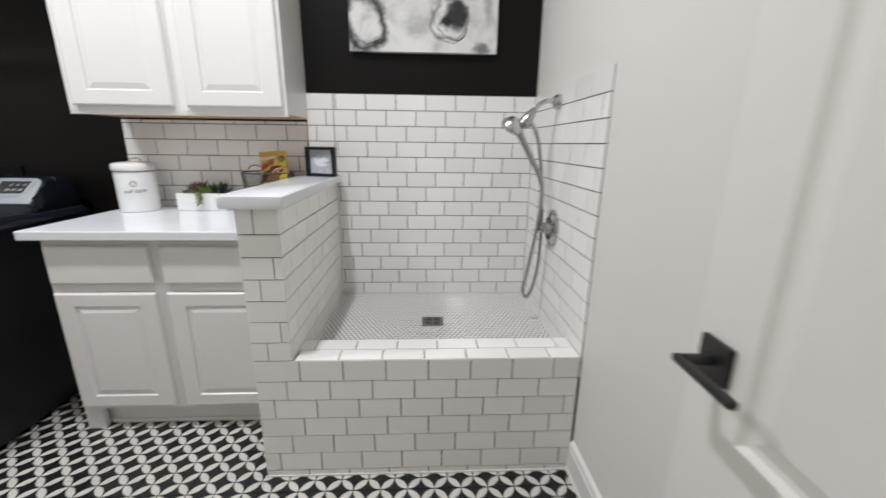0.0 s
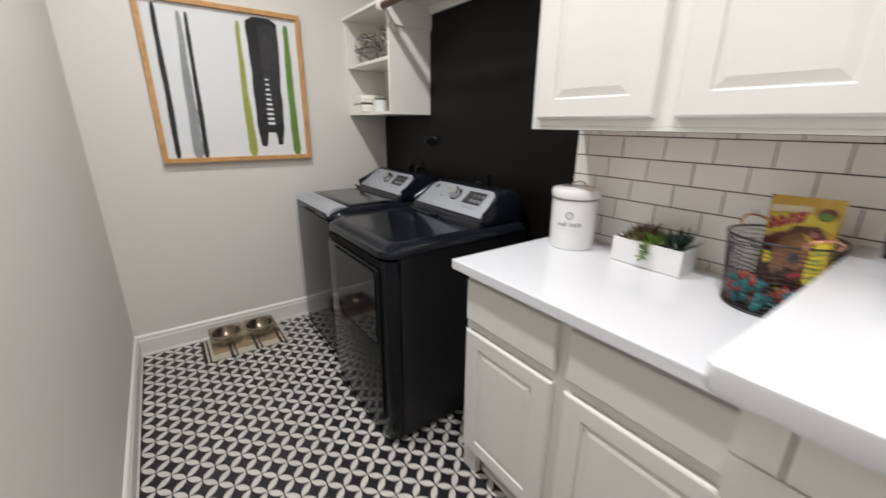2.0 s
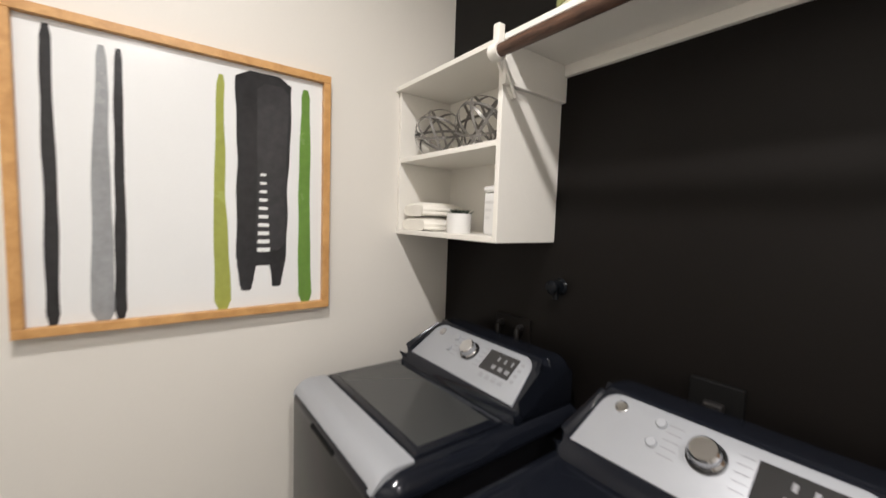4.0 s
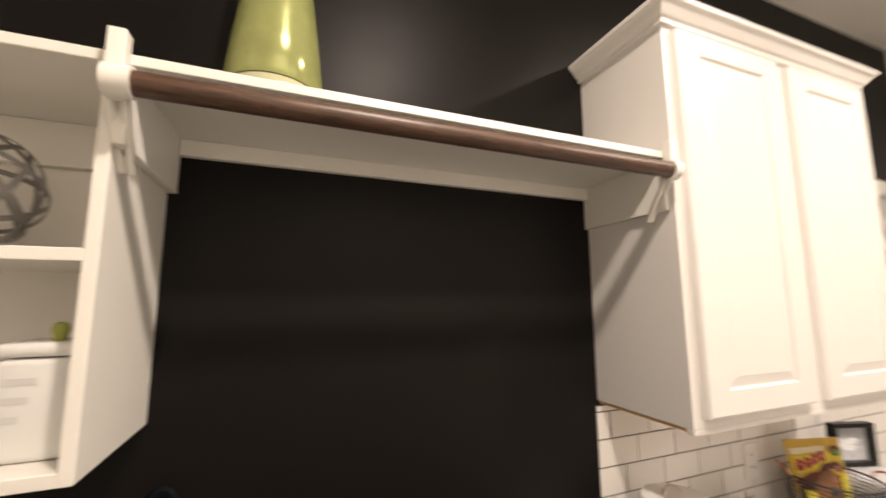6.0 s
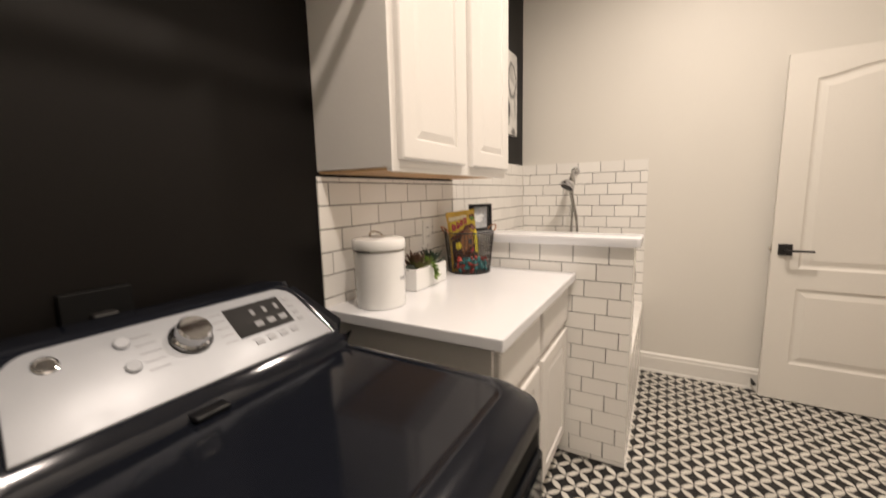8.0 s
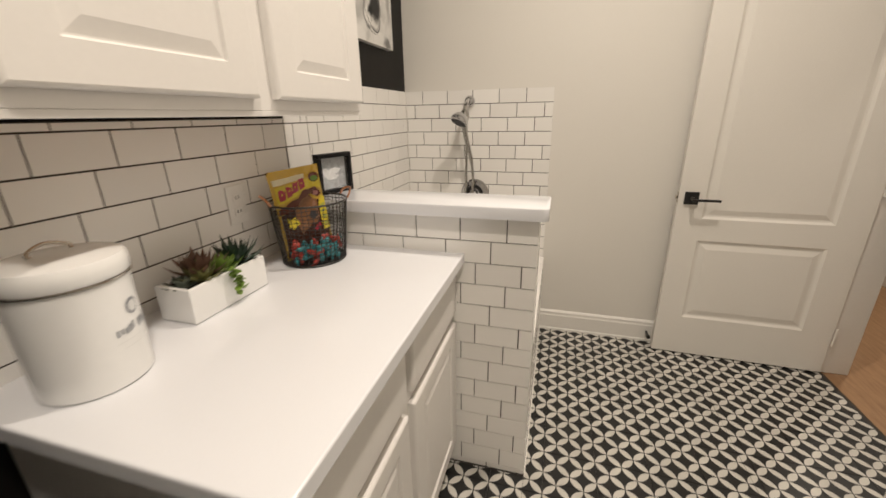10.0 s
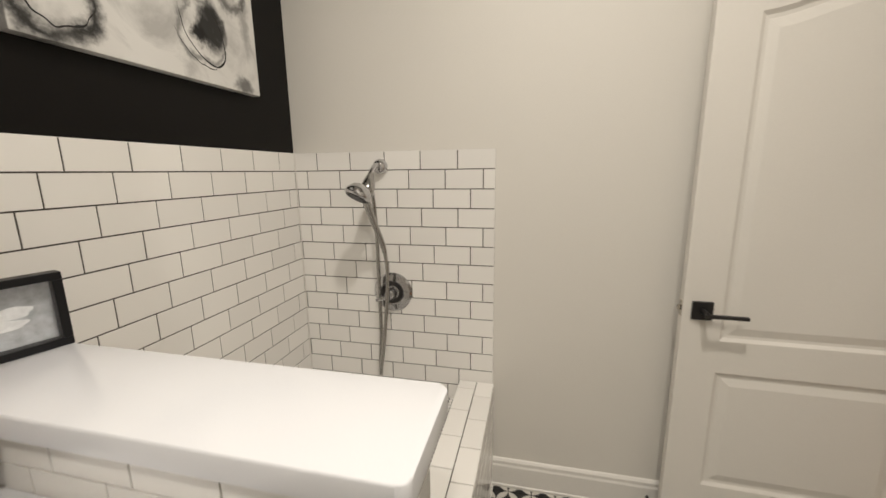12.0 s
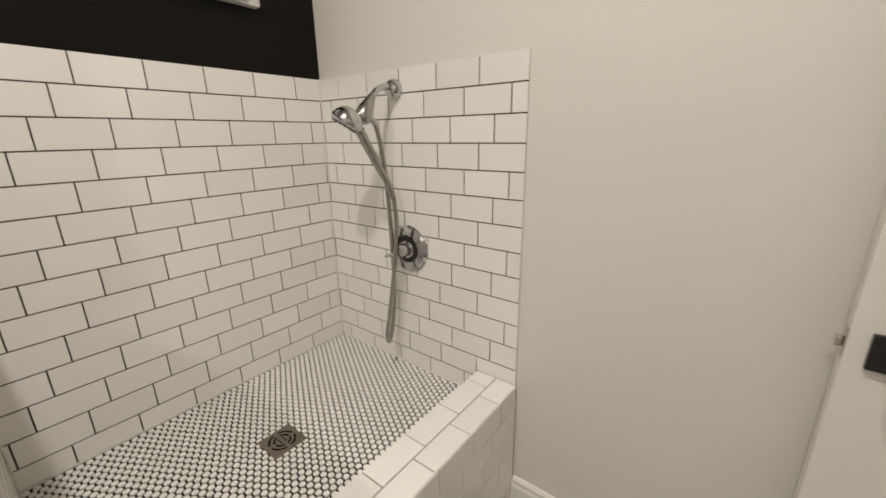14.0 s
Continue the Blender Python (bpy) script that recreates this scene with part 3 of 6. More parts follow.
        part("key", plate(mid + 0.214, mid + 0.228, 0.36 + 0.13 * k, 0.42 + 0.13 * k, 0.0036, 0.0050), GREY_PRINT, panel)
    part("badge", lathe([(0.016, 0), (0.016, 0.002), (0.013, 0.003), (0.011, 0.0016), (0, 0.0016)], on(mid - 0.205, 0.80, 0.0036), way, 24), CHROME, panel, "round chrome badge", 35)


machine("dryer", -3.005, -2.345, -0.812, "charcoal front-load dryer with a silver control panel", False)
machine("washer", -3.760, -3.085, -0.755, "charcoal top-load washing machine with a glass lid", True)


def black_outlet(x, z):
    o = thing("power_outlet", (x, 0.008, z), "black power outlet box on the black wall", "outlet")
    part("cover_plate", box(x - 0.06, x + 0.06, -0.010, 0.0078, z - 0.06, z + 0.06, 0.004), SHADE_AND_PLATE_BLACK, o)
    part("plug", box(x - 0.02, x + 0.025, -0.035, -0.0105, z - 0.03, z + 0.015, 0.006), IRON, o)


black_outlet(-2.745, 1.075)
VX, VZ = -3.234, 1.298
v = thing("water_valve", (VX, 0.008, VZ), "glossy black water shut-off knob on the black wall", "valve")
part("escutcheon", lathe([(0.030, 0), (0.030, 0.003), (0.024, 0.010), (0.012, 0.012), (0, 0.012)], (VX, 0.008, VZ), "-Y", 28), DOOR_ENAMEL, v, "", 35)
part("stem", rod((VX, -0.0041, VZ), (VX, -0.030, VZ), 0.010), DOOR_ENAMEL, v, "", 35)
part("knob", lathe([(0.010, 0.0), (0.022, 0.004), (0.025, 0.010), (0.023, 0.016), (0.014, 0.022), (0, 0.023)], (VX, -0.0295, VZ), "-Y", 24), DOOR_ENAMEL, v, "", 35)
part("spout", rod((VX, -0.020, VZ - 0.008), (VX + 0.006, -0.022, VZ - 0.042), 0.011), DOOR_ENAMEL, v, "", 35)
vb = thing("washer_hose_box", (-3.44, 0.008, 1.08), "black hose connections behind the washer", "plumbing box")
part("box_frame", box(-3.53, -3.35, -0.004, 0.0078, 1.02, 1.15, 0.004), BLACK, vb)
for hx in (-3.49, -3.39):
    part("hose", tube(spline([(hx, -0.005, 1.10), (hx, -0.03, 1.105), (hx + 0.01, -0.038, 1.06), (hx + 0.01, -0.035, 0.95)], 6), 0.011, 10), BLACK, vb, "", 60)
    part("tap", rod((hx, -0.0042, 1.115), (hx, -0.026, 1.115), 0.012), IRON, vb, "", 35)

# ---------------------------------------------------------------- shelf, cubby and hanging rod


def cubby():
    x0, x1, d, z0, z1 = WEST, -3.270, -0.277, 1.449, 2.062
    t = 0.019
    c = thing("wall_cubby", ((x0 + x1) / 2, 0.008, z0), "white open wall cubby with one middle shelf", "shelf")
    part("side_panel", box(x0 + 0.0005, x0 + t, d, 0.0078, z0, 2.0455, 0.0015), SHELF, c)
    part("side_panel", box(x1 - t, x1, d, 0.0078, z0, 2.0455, 0.0015), SHELF, c)
    part("bottom_shelf", box(x0 + t, x1 - t, d, 0.0078, z0, z0 + t, 0.0015), SHELF, c)
    part("middle_shelf", box(x0 + t, x1 - t, d, 0.0078, 1.750, 1.769, 0.0015), SHELF, c)
    part("back_panel", box(x0 + t, x1 - t, -0.001, 0.0077, z0 + t, 2.0455), SHELF, c)
    part("top_cleat", box(x0 + t, x1 - t, -0.020, -0.0012, 1.955, 2.0455, 0.002), SHELF, c)


cubby()
ledge = whole("long_shelf", box(WEST + 0.0005, -2.131, -0.295, 0.0078, 2.046, 2.064, 0.002), SHELF, "long white wall shelf above the laundry machines", "shelf")
cleat = thing("shelf_cleat", (-2.70, 0.008, 2.0), "white shelf support boards under the long shelf", "shelf support")
part("wall_board", box(-3.2515, -2.1445, -0.011, 0.0078, 2.008, 2.0457, 0.002), SHELF, cleat)
part("end_block", box(-3.2695, -3.252, -0.285, 0.0078, 1.925, 2.0457, 0.002), SHELF, cleat)
part("end_block", box(-2.144, -2.1305, -0.285, 0.0078, 1.915, 2.0457, 0.002), SHELF, cleat)


def bracket(x, label):
    c = thing("shelf_bracket", (x, 0.0, 1.75), label, "bracket", "shelf brackets")
    bm = box(x - 0.012, x + 0.012, -0.322, -0.2965, 1.985, 2.088, 0.003)
    part("hook_plate", bm, SHELF, c)
    part("rod_cup", rod((x - 0.006, -0.325, 2.003), (x + 0.028 * (1 if x < -2.7 else -1), -0.325, 2.003), 0.0235, 24), SHELF, c, "", 35)
    for dx in (-0.010, 0.010):
        part("strut", tube([(x + dx, -0.300, 2.0), (x + dx, -0.285, 1.965), (x + dx * 0.6, -0.235, 1.895)], 0.006, 8), SHELF, c, "", 60)


bracket(-3.262, "white metal rod bracket on the cubby side")
bracket(-2.147, "white metal rod bracket on the cabinet side")
pole = whole("hanging_rod", rod((-3.240, -0.325, 2.003), (-2.170, -0.325, 2.003), 0.0185, 28), WALNUT, "dark walnut stained round hanging rod below the shelf", "closet rod", smooth=40)

# ---------------------------------------------------------------- pictures


def painting():
    x, y0, y1, z0, z1 = WEST, -1.432, -0.588, 1.165, 2.030
    c = thing("framed_painting", (x, (y0 + y1) / 2, z0), "abstract painting of black, grey and green strokes in oak frame", "painting")
    for bm in frame_bars("X", y0, y1, z0, z1, 0.026, x + 0.001, x + 0.036, 0.002):
        part("frame_bar", bm, OAK, c, "honey oak frame bar")
    part("canvas", box(x + 0.004, x + 0.016, y0 + 0.0265, y1 - 0.0265, z0 + 0.0265, z1 - 0.0265), PAPER, c, "white painted sheet")
    w, h = y1 - y0 - 0.053, z1 - z0 - 0.053

    def stroke(name, left, right, bottom, top_, m, seed, bend=0.0, wob=0.006, lift=0.0163, nap=None):
        """A brush stroke; the sides are places across the sheet, 0 to 1, at the foot and at the head."""
        rng = random.Random(seed)
        bm = bmesh.new()
        n = 26
        sides = []
        for k in range(n + 1):
            t = k / n
            a = left[0] + (left[1] - left[0]) * t + wob * (noise.noise((t * 5, seed, 0.3))) + bend * math.sin(t * 3.14)
            b = right[0] + (right[1] - right[0]) * t + wob * (noise.noise((t * 5, seed, 7.3))) + bend * math.sin(t * 3.14)
            ends = min(1.0, (min(t, 1 - t) * n + 0.75) / 1.4)
            mid_ = (a + b) / 2
            a, b = mid_ + (a - mid_) * ends, mid_ + (b - mid_) * ends
            z = z0 + 0.0265 + h * (bottom + (top_ - bottom) * t)
            sides.append([bm.verts.new((x + lift, y0 + 0.0265 + w * q, z)) for q in (a, b)])
        for p, q in zip(sides, sides[1:]):
            bm.faces.new((p[0], p[1], q[1], q[0]))
        part(name, bm, m, c)

    stroke("black_stroke", (0.046, 0.060), (0.088, 0.088), 0.0, 0.985, INK, 1, 0.0)
    stroke("grey_stroke", (0.163, 0.199), (0.235, 0.229), 0.0, 0.955, GREY_WASH, 2, -0.003)
    stroke("black_stroke", (0.228, 0.248), (0.266, 0.274), 0.0, 0.955, INK, 3, 0.0)
    stroke("olive_stroke", (0.552, 0.570), (0.615, 0.594), 0.0, 0.945, OLIVE, 4, -0.008)
    stroke("green_stroke", (0.892, 0.903), (0.958, 0.943), 0.0, 0.955, GREEN, 5, -0.004)
    # broad dark shape with two legs
    stroke("dark_shape", (0.635, 0.640), (0.835, 0.862), 0.175, 0.985, INK, 6, 0.0, 0.010)
    stroke("dark_leg", (0.650, 0.634), (0.692, 0.715), 0.070, 0.205, INK, 7, 0, 0.004, 0.0167)
    stroke("dark_leg", (0.778, 0.765), (0.812, 0.838), 0.080, 0.205, INK, 8, 0, 0.004, 0.0167)
    stroke("grey_wash", (0.712, 0.720), (0.828, 0.850), 0.24, 0.945, INK_SOFT, 9, 0, 0.006, 0.0171)
    for k in range(10):
        zc = 0.235 + 0.036 * k
        wide = 0.042 - 0.0026 * k
        stroke("white_dash", (0.716 + 0.0015 * k,) * 2, (0.716 + 0.0015 * k + wide * 1.25,) * 2, zc, zc + 0.018 - 0.0008 * k, PAPER, 20 + k, 0, 0.004, 0.0176)


def canvas_art():
    x0, x1, z0, z1 = -0.955, -0.222, 1.713, 2.268
    c = thing("canvas_print", ((x0 + x1) / 2, 0.008, z0), "unframed black and white abstract ink canvas on the black wall", "painting")
    part("canvas", box(x0, x1, -0.024, 0.0078, z0, z1, 0.002), CLOUD, c)

    def ring(cx, cz, rx, rz, a0, a1, wide, m, seed, lift, tilt=0.0):
        bm = bmesh.new()
        n, sides = 40, []
        for k in range(n + 1):
            t = k / n
            a = radians(a0 + (a1 - a0) * t)
            taper = min(1.0, 0.12 + 3.0 * min(t, 1 - t)) * (0.45 + 0.9 * abs(noise.noise((t * 6, seed, 0.0))) + 0.25)
            jig = 1 + 0.10 * noise.noise((t * 7, seed, 3.0))
            pts = []
            for s in (-0.5, 0.5):
                px, pz = (rx * jig + wide * taper * s) * math.cos(a), (rz * jig + wide * taper * s) * math.sin(a)
                q = (min(max(cx + px + tilt * pz, x0 + 0.003), x1 - 0.003), min(max(cz + pz, z0 + 0.003), z1 - 0.003))
                pts.append(bm.verts.new((q[0], -0.0242 - lift, q[1])))
            sides.append(pts)
        for p, q in zip(sides, sides[1:]):
            bm.faces.new((p[0], p[1], q[1], q[0]))
        part("ink_stroke", bm, m, c)

    ring(-0.462, 1.868, 0.078, 0.098, 150, 400, 0.006, INK, 34, 0.0, -0.35)
    ring(-0.480, 1.858, 0.092, 0.100, 185, 300, 0.004, INK_SOFT, 35, 0.0004, -0.35)
    ring(-0.600, 1.935, 0.120, 0.035, 20, 150, 0.005, INK, 38, 0.0004, 0.2)
    ring(-0.862, 1.862, 0.092, 0.112, 200, 330, 0.005, INK, 31, 0.0)


PAPER = painted("white_paper", (0.80, 0.81, 0.81), 0.22, 0.02, 5, 200, 0.02)
INK = painted("black_ink", (0.020, 0.020, 0.022), 0.22, 0.4, 6, 40, 0.02)
INK_SOFT = painted("grey_black_ink", (0.036, 0.036, 0.039), 0.22, 0.35, 7, 30, 0.02)
GREY_WASH = painted("grey_wash", (0.30, 0.31, 0.32), 0.25, 0.2, 7, 40, 0.02)
OLIVE = painted("olive_paint", (0.33, 0.36, 0.07), 0.25, 0.12, 7, 40, 0.02)
GREEN = painted("leaf_green_paint", (0.14, 0.26, 0.045), 0.25, 0.15, 7, 40, 0.02)


def cloud_canvas():
    """Ink washes on raw white canvas: soft rings and blots with ragged edges."""
    m = mat("ink_washed_canvas", (0.6, 0.6, 0.58), 0.6)
    pos = place_of(m)
    rag = node(m, "ShaderNodeTexNoise", Scale=11.0, Detail=6.0, Roughness=0.65)
    link(m, pos, rag.inputs["Vector"])
    off = node(m, "ShaderNodeVectorMath")
    off.operation = "MULTIPLY_ADD"
    link(m, rag.outputs["Color"], off.inputs[0])
    off.inputs[1].default_value = (0.11, 0.0, 0.11)
    link(m, pos, off.inputs[2])
    wash = node(m, "ShaderNodeTexNoise", Scale=6.0, Detail=7.0, Roughness=0.6, Distortion=0.8)
    link(m, pos, wash.inputs["Vector"])
    total = None
    blots = (
        (-0.838, 1.880, 0.096, 0.112, 0.36, 0.97, True),
        (-0.392, 1.926, 0.060, 0.082, 0.40, 0.97, False), (-0.442, 1.886, 0.036, 0.036, 0.5, 0.99, False), (-0.425, 1.905, 0.090, 0.090, 0.16, 0.55, True),
        (-0.610, 2.010, 0.120, 0.026, 0.7, 0.80, False), (-0.262, 1.770, 0.062, 0.032, 0.6, 0.75, False), (-0.900, 1.740, 0.05, 0.03, 0.8, 0.35, False),
        (-0.700, 2.170, 0.130, 0.080, 0.30, 0.70, True), (-0.290, 2.120, 0.070, 0.110, 0.25, 0.75, True), (-0.520, 2.210, 0.060, 0.040, 0.6, 0.8, False), (-0.230, 1.98, 0.03, 0.12, 0.8, 0.45, False))
    for cx, cz, rx, rz, soft, strength, ring_ in blots:
        cx, cz = cx + 0.0175, cz + 0.0175
        n = node(m, "ShaderNodeVectorMath")
        n.operation = "SUBTRACT"
        link(m, off.outputs[0], n.inputs[0])
        n.inputs[1].default_value = (cx, 0, cz)
        k = node(m, "ShaderNodeVectorMath")
        k.operation = "MULTIPLY"
        link(m, n.outputs[0], k.inputs[0])
        k.inputs[1].default_value = (1 / rx, 0, 1 / rz)
        ln = node(m, "ShaderNodeVectorMath")
        ln.operation = "LENGTH"
        link(m, k.outputs[0], ln.inputs[0])
        d = ln.outputs["Value"]
        if ring_:
            d = math_node(m, "ABSOLUTE", math_node(m, "SUBTRACT", d, 1.0))
        fade = node(m, "ShaderNodeMapRange")
        fade.interpolation_type = "SMOOTHSTEP"
        lo, hi = (0.0, soft) if ring_ else (1.0 - soft, 1.0 + 0.15)
        fade.inputs["From Min"].default_value, fade.inputs["From Max"].default_value = lo, hi
        fade.inputs["To Min"].default_value, fade.inputs["To Max"].default_value = strength, 0.0
        link(m, d, fade.inputs["Value"])
        keep = math_node(m, "SUBTRACT", 1.0, math_node(m, "MULTIPLY", fade.outputs[0], math_node(m, "MINIMUM", math_node(m, "ADD", math_node(m, "MULTIPLY", wash.outputs["Fac"], 1.3), 0.35), 1.0)))
        total = keep if total is None else math_node(m, "MULTIPLY", total, keep)
    haze = node(m, "ShaderNodeMapRange")
    haze.inputs["From Min"].default_value, haze.inputs["From Max"].default_value = 0.36, 0.56
    haze.inputs["To Min"].default_value, haze.inputs["To Max"].default_value = 0.62, 1.0
    link(m, wash.outputs["Fac"], haze.inputs["Value"])
    mul = node(m, "ShaderNodeVectorMath")
    mul.operation = "SCALE"
    mul.inputs[0].default_value = (0.72, 0.71, 0.685)
    link(m, math_node(m, "MULTIPLY", total, haze.outputs[0]), mul.inputs["Scale"])
    link(m, mul.outputs[0], bsdf(m).inputs["Base Color"])
    return m


CLOUD = cloud_canvas()
painting()
canvas_art()

# ---------------------------------------------------------------- door


def door_leaf():
    """Hinged at the entrance, swung open along the side wall; it faces -x."""
    w, t, h = 0.835, 0.035, 2.022
    hinge = Matrix.Translation((-0.128, -2.400, 0.010)) @ Matrix.Rotation(radians(-1.6), 4, "Z")
    door = structure("door_1", bmesh.new(), DOOR, "white two-panel arch-top interior door standing open", "door")
    # leaf in local axes: width along y, facing -x, thickness towards +x

    def outline(inset, p):
        y0, y1, z0, z1, rise = p
        y0, y1, z0, z1 = y0 + inset, y1 - inset, z0 + inset, z1 - inset
        pts = [(y0, z0), (y1, z0)]
        n = 14
        for k in range(n + 1):
            s = k / n
            bump = rise * (0.5 - 0.5 * math.cos(2 * math.pi * min(max((s - 0.0), 0), 1))) ** 0.8 if rise else 0
            pts.append((y1 + (y0 - y1) * s, z1 + bump))
        return pts

    panels = [(0.135, w - 0.125, 0.820, 1.880, 0.052), (0.135, w - 0.125, 0.235, 0.700, 0.0)]
    back = box(0.014, t, 0, w, 0, h)
    loops_depth = [(0.0, 0.0), (0.012, 0.008), (0.022, 0.009), (0.050, 0.002)]
    # face with two moulded panels, as strips round each
    bm = back
    yc = [0, 0.135, w - 0.125, w]
    front = bmesh.new()

    def quad(pts):
        front.faces.new([front.verts.new((px, py, pz)) for px, py, pz in pts])

    rows = [(0, 0.235), (0.700, 0.820)]
    quad([(0, 0, 0), (0, yc[1], 0), (0, yc[1], h), (0, 0, h)])
    quad([(0, yc[2], 0), (0, w, 0), (0, w, h), (0, yc[2], h)])
    for z0, z1 in rows:
        quad([(0, yc[1], z0), (0, yc[2], z0), (0, yc[2], z1), (0, yc[1], z1)])
    for p in panels:
        rings = [[(dep, a, b) for a, b in outline(ins, p)] for ins, dep in loops_depth]
        for r0, r1 in zip(rings, rings[1:]):
            n = len(r0)
            for k in range(n):
                quad([r0[k], r0[(k + 1) % n], r1[(k + 1) % n], r1[k]])
        front.faces.new([front.verts.new(q) for q in rings[-1]])
    top = outline(0.0, panels[0])[2:]
    for a, b in zip(top, top[1:]):
        quad([(0, a[0], a[1]), (0, b[0], b[1]), (0, b[0], h), (0, a[0], h)])
    quad([(0, 0, 0), (0, 0, h), (0.0142, 0, h), (0.0142, 0, 0)])
    quad([(0, w, 0), (0, w, h), (0.0142, w, h), (0.0142, w, 0)])
    quad([(0, 0, h), (0, w, h), (0.0142, w, h), (0.0142, 0, h)])
    quad([(0, 0, 0), (0, w, 0), (0.0142, w, 0), (0.0142, 0, 0)])
    bmesh.ops.remove_doubles(front, verts=front.verts, dist=0.0002)
    bmesh.ops.recalc_face_normals(front, faces=front.faces)
    tmp = bpy.data.meshes.new("front")
    front.to_mesh(tmp)
    front.free()
    bm.from_mesh(tmp)
    bm.to_mesh(door.data)
    bm.free()
    door.matrix_basis = hinge

    def piece(name, b, m, label="", parent=door, smooth=None):
        ob = new(name, mesh_of(b, name, m, smooth))
        ob.parent = parent
        if label:
            ob["label"] = label
        return ob

    hy, hz = w - 0.060, 0.930
    handle = piece("door_handle", box(-0.011, -0.0005, hy - 0.033, hy + 0.033, hz - 0.033, hz + 0.033, 0.002), IRON, "matt black square rose and lever")
    piece("lever_neck", rod((-0.0112, hy, hz), (-0.058, hy, hz), 0.010), IRON, "", handle, 35)
    piece("lever", box(-0.070, -0.056, hy - 0.118, hy + 0.012, hz - 0.006, hz + 0.006, 0.002), IRON, "", handle)
    back_handle = piece("door_handle", box(t + 0.0005, t + 0.011, hy - 0.033, hy + 0.033, hz - 0.033, hz + 0.033, 0.002), IRON, "matt black square rose and lever")
    piece("lever", box(t + 0.012, t + 0.050, hy - 0.118, hy + 0.012, hz - 0.006, hz + 0.006, 0.002), IRON, "", back_handle)
    piece("latch_plate", box(0.006, t - 0.006, w + 0.0002, w + 0.002, hz - 0.028, hz + 0.028, 0.0005), STEEL, "steel latch plate")
    piece("latch_bolt", box(0.012, t - 0.012, w + 0.0021, w + 0.013, hz - 0.010, hz + 0.010, 0.003), STEEL)
    for z in (0.22, 1.02, 1.80):
        piece("hinge", rod((-0.006, -0.006, z - 0.05), (-0.006, -0.006, z + 0.05), 0.006), DOOR, "", smooth=35)
    stop = thing("door_stop", (-0.008, -1.50, 0.06), "small black spring door stop on the baseboard", "door stop")
    part("stop_rod", rod((-0.012, -1.545, 0.07), (-0.07, -1.545, 0.07), 0.006), IRON, stop, "", 35)
    part("stop_tip", rod((-0.0702, -1.545, 0.07), (-0.085, -1.545, 0.07), 0.011), IRON, stop, "", 35)


door_leaf()

# ---------------------------------------------------------------- dog shower: fittings


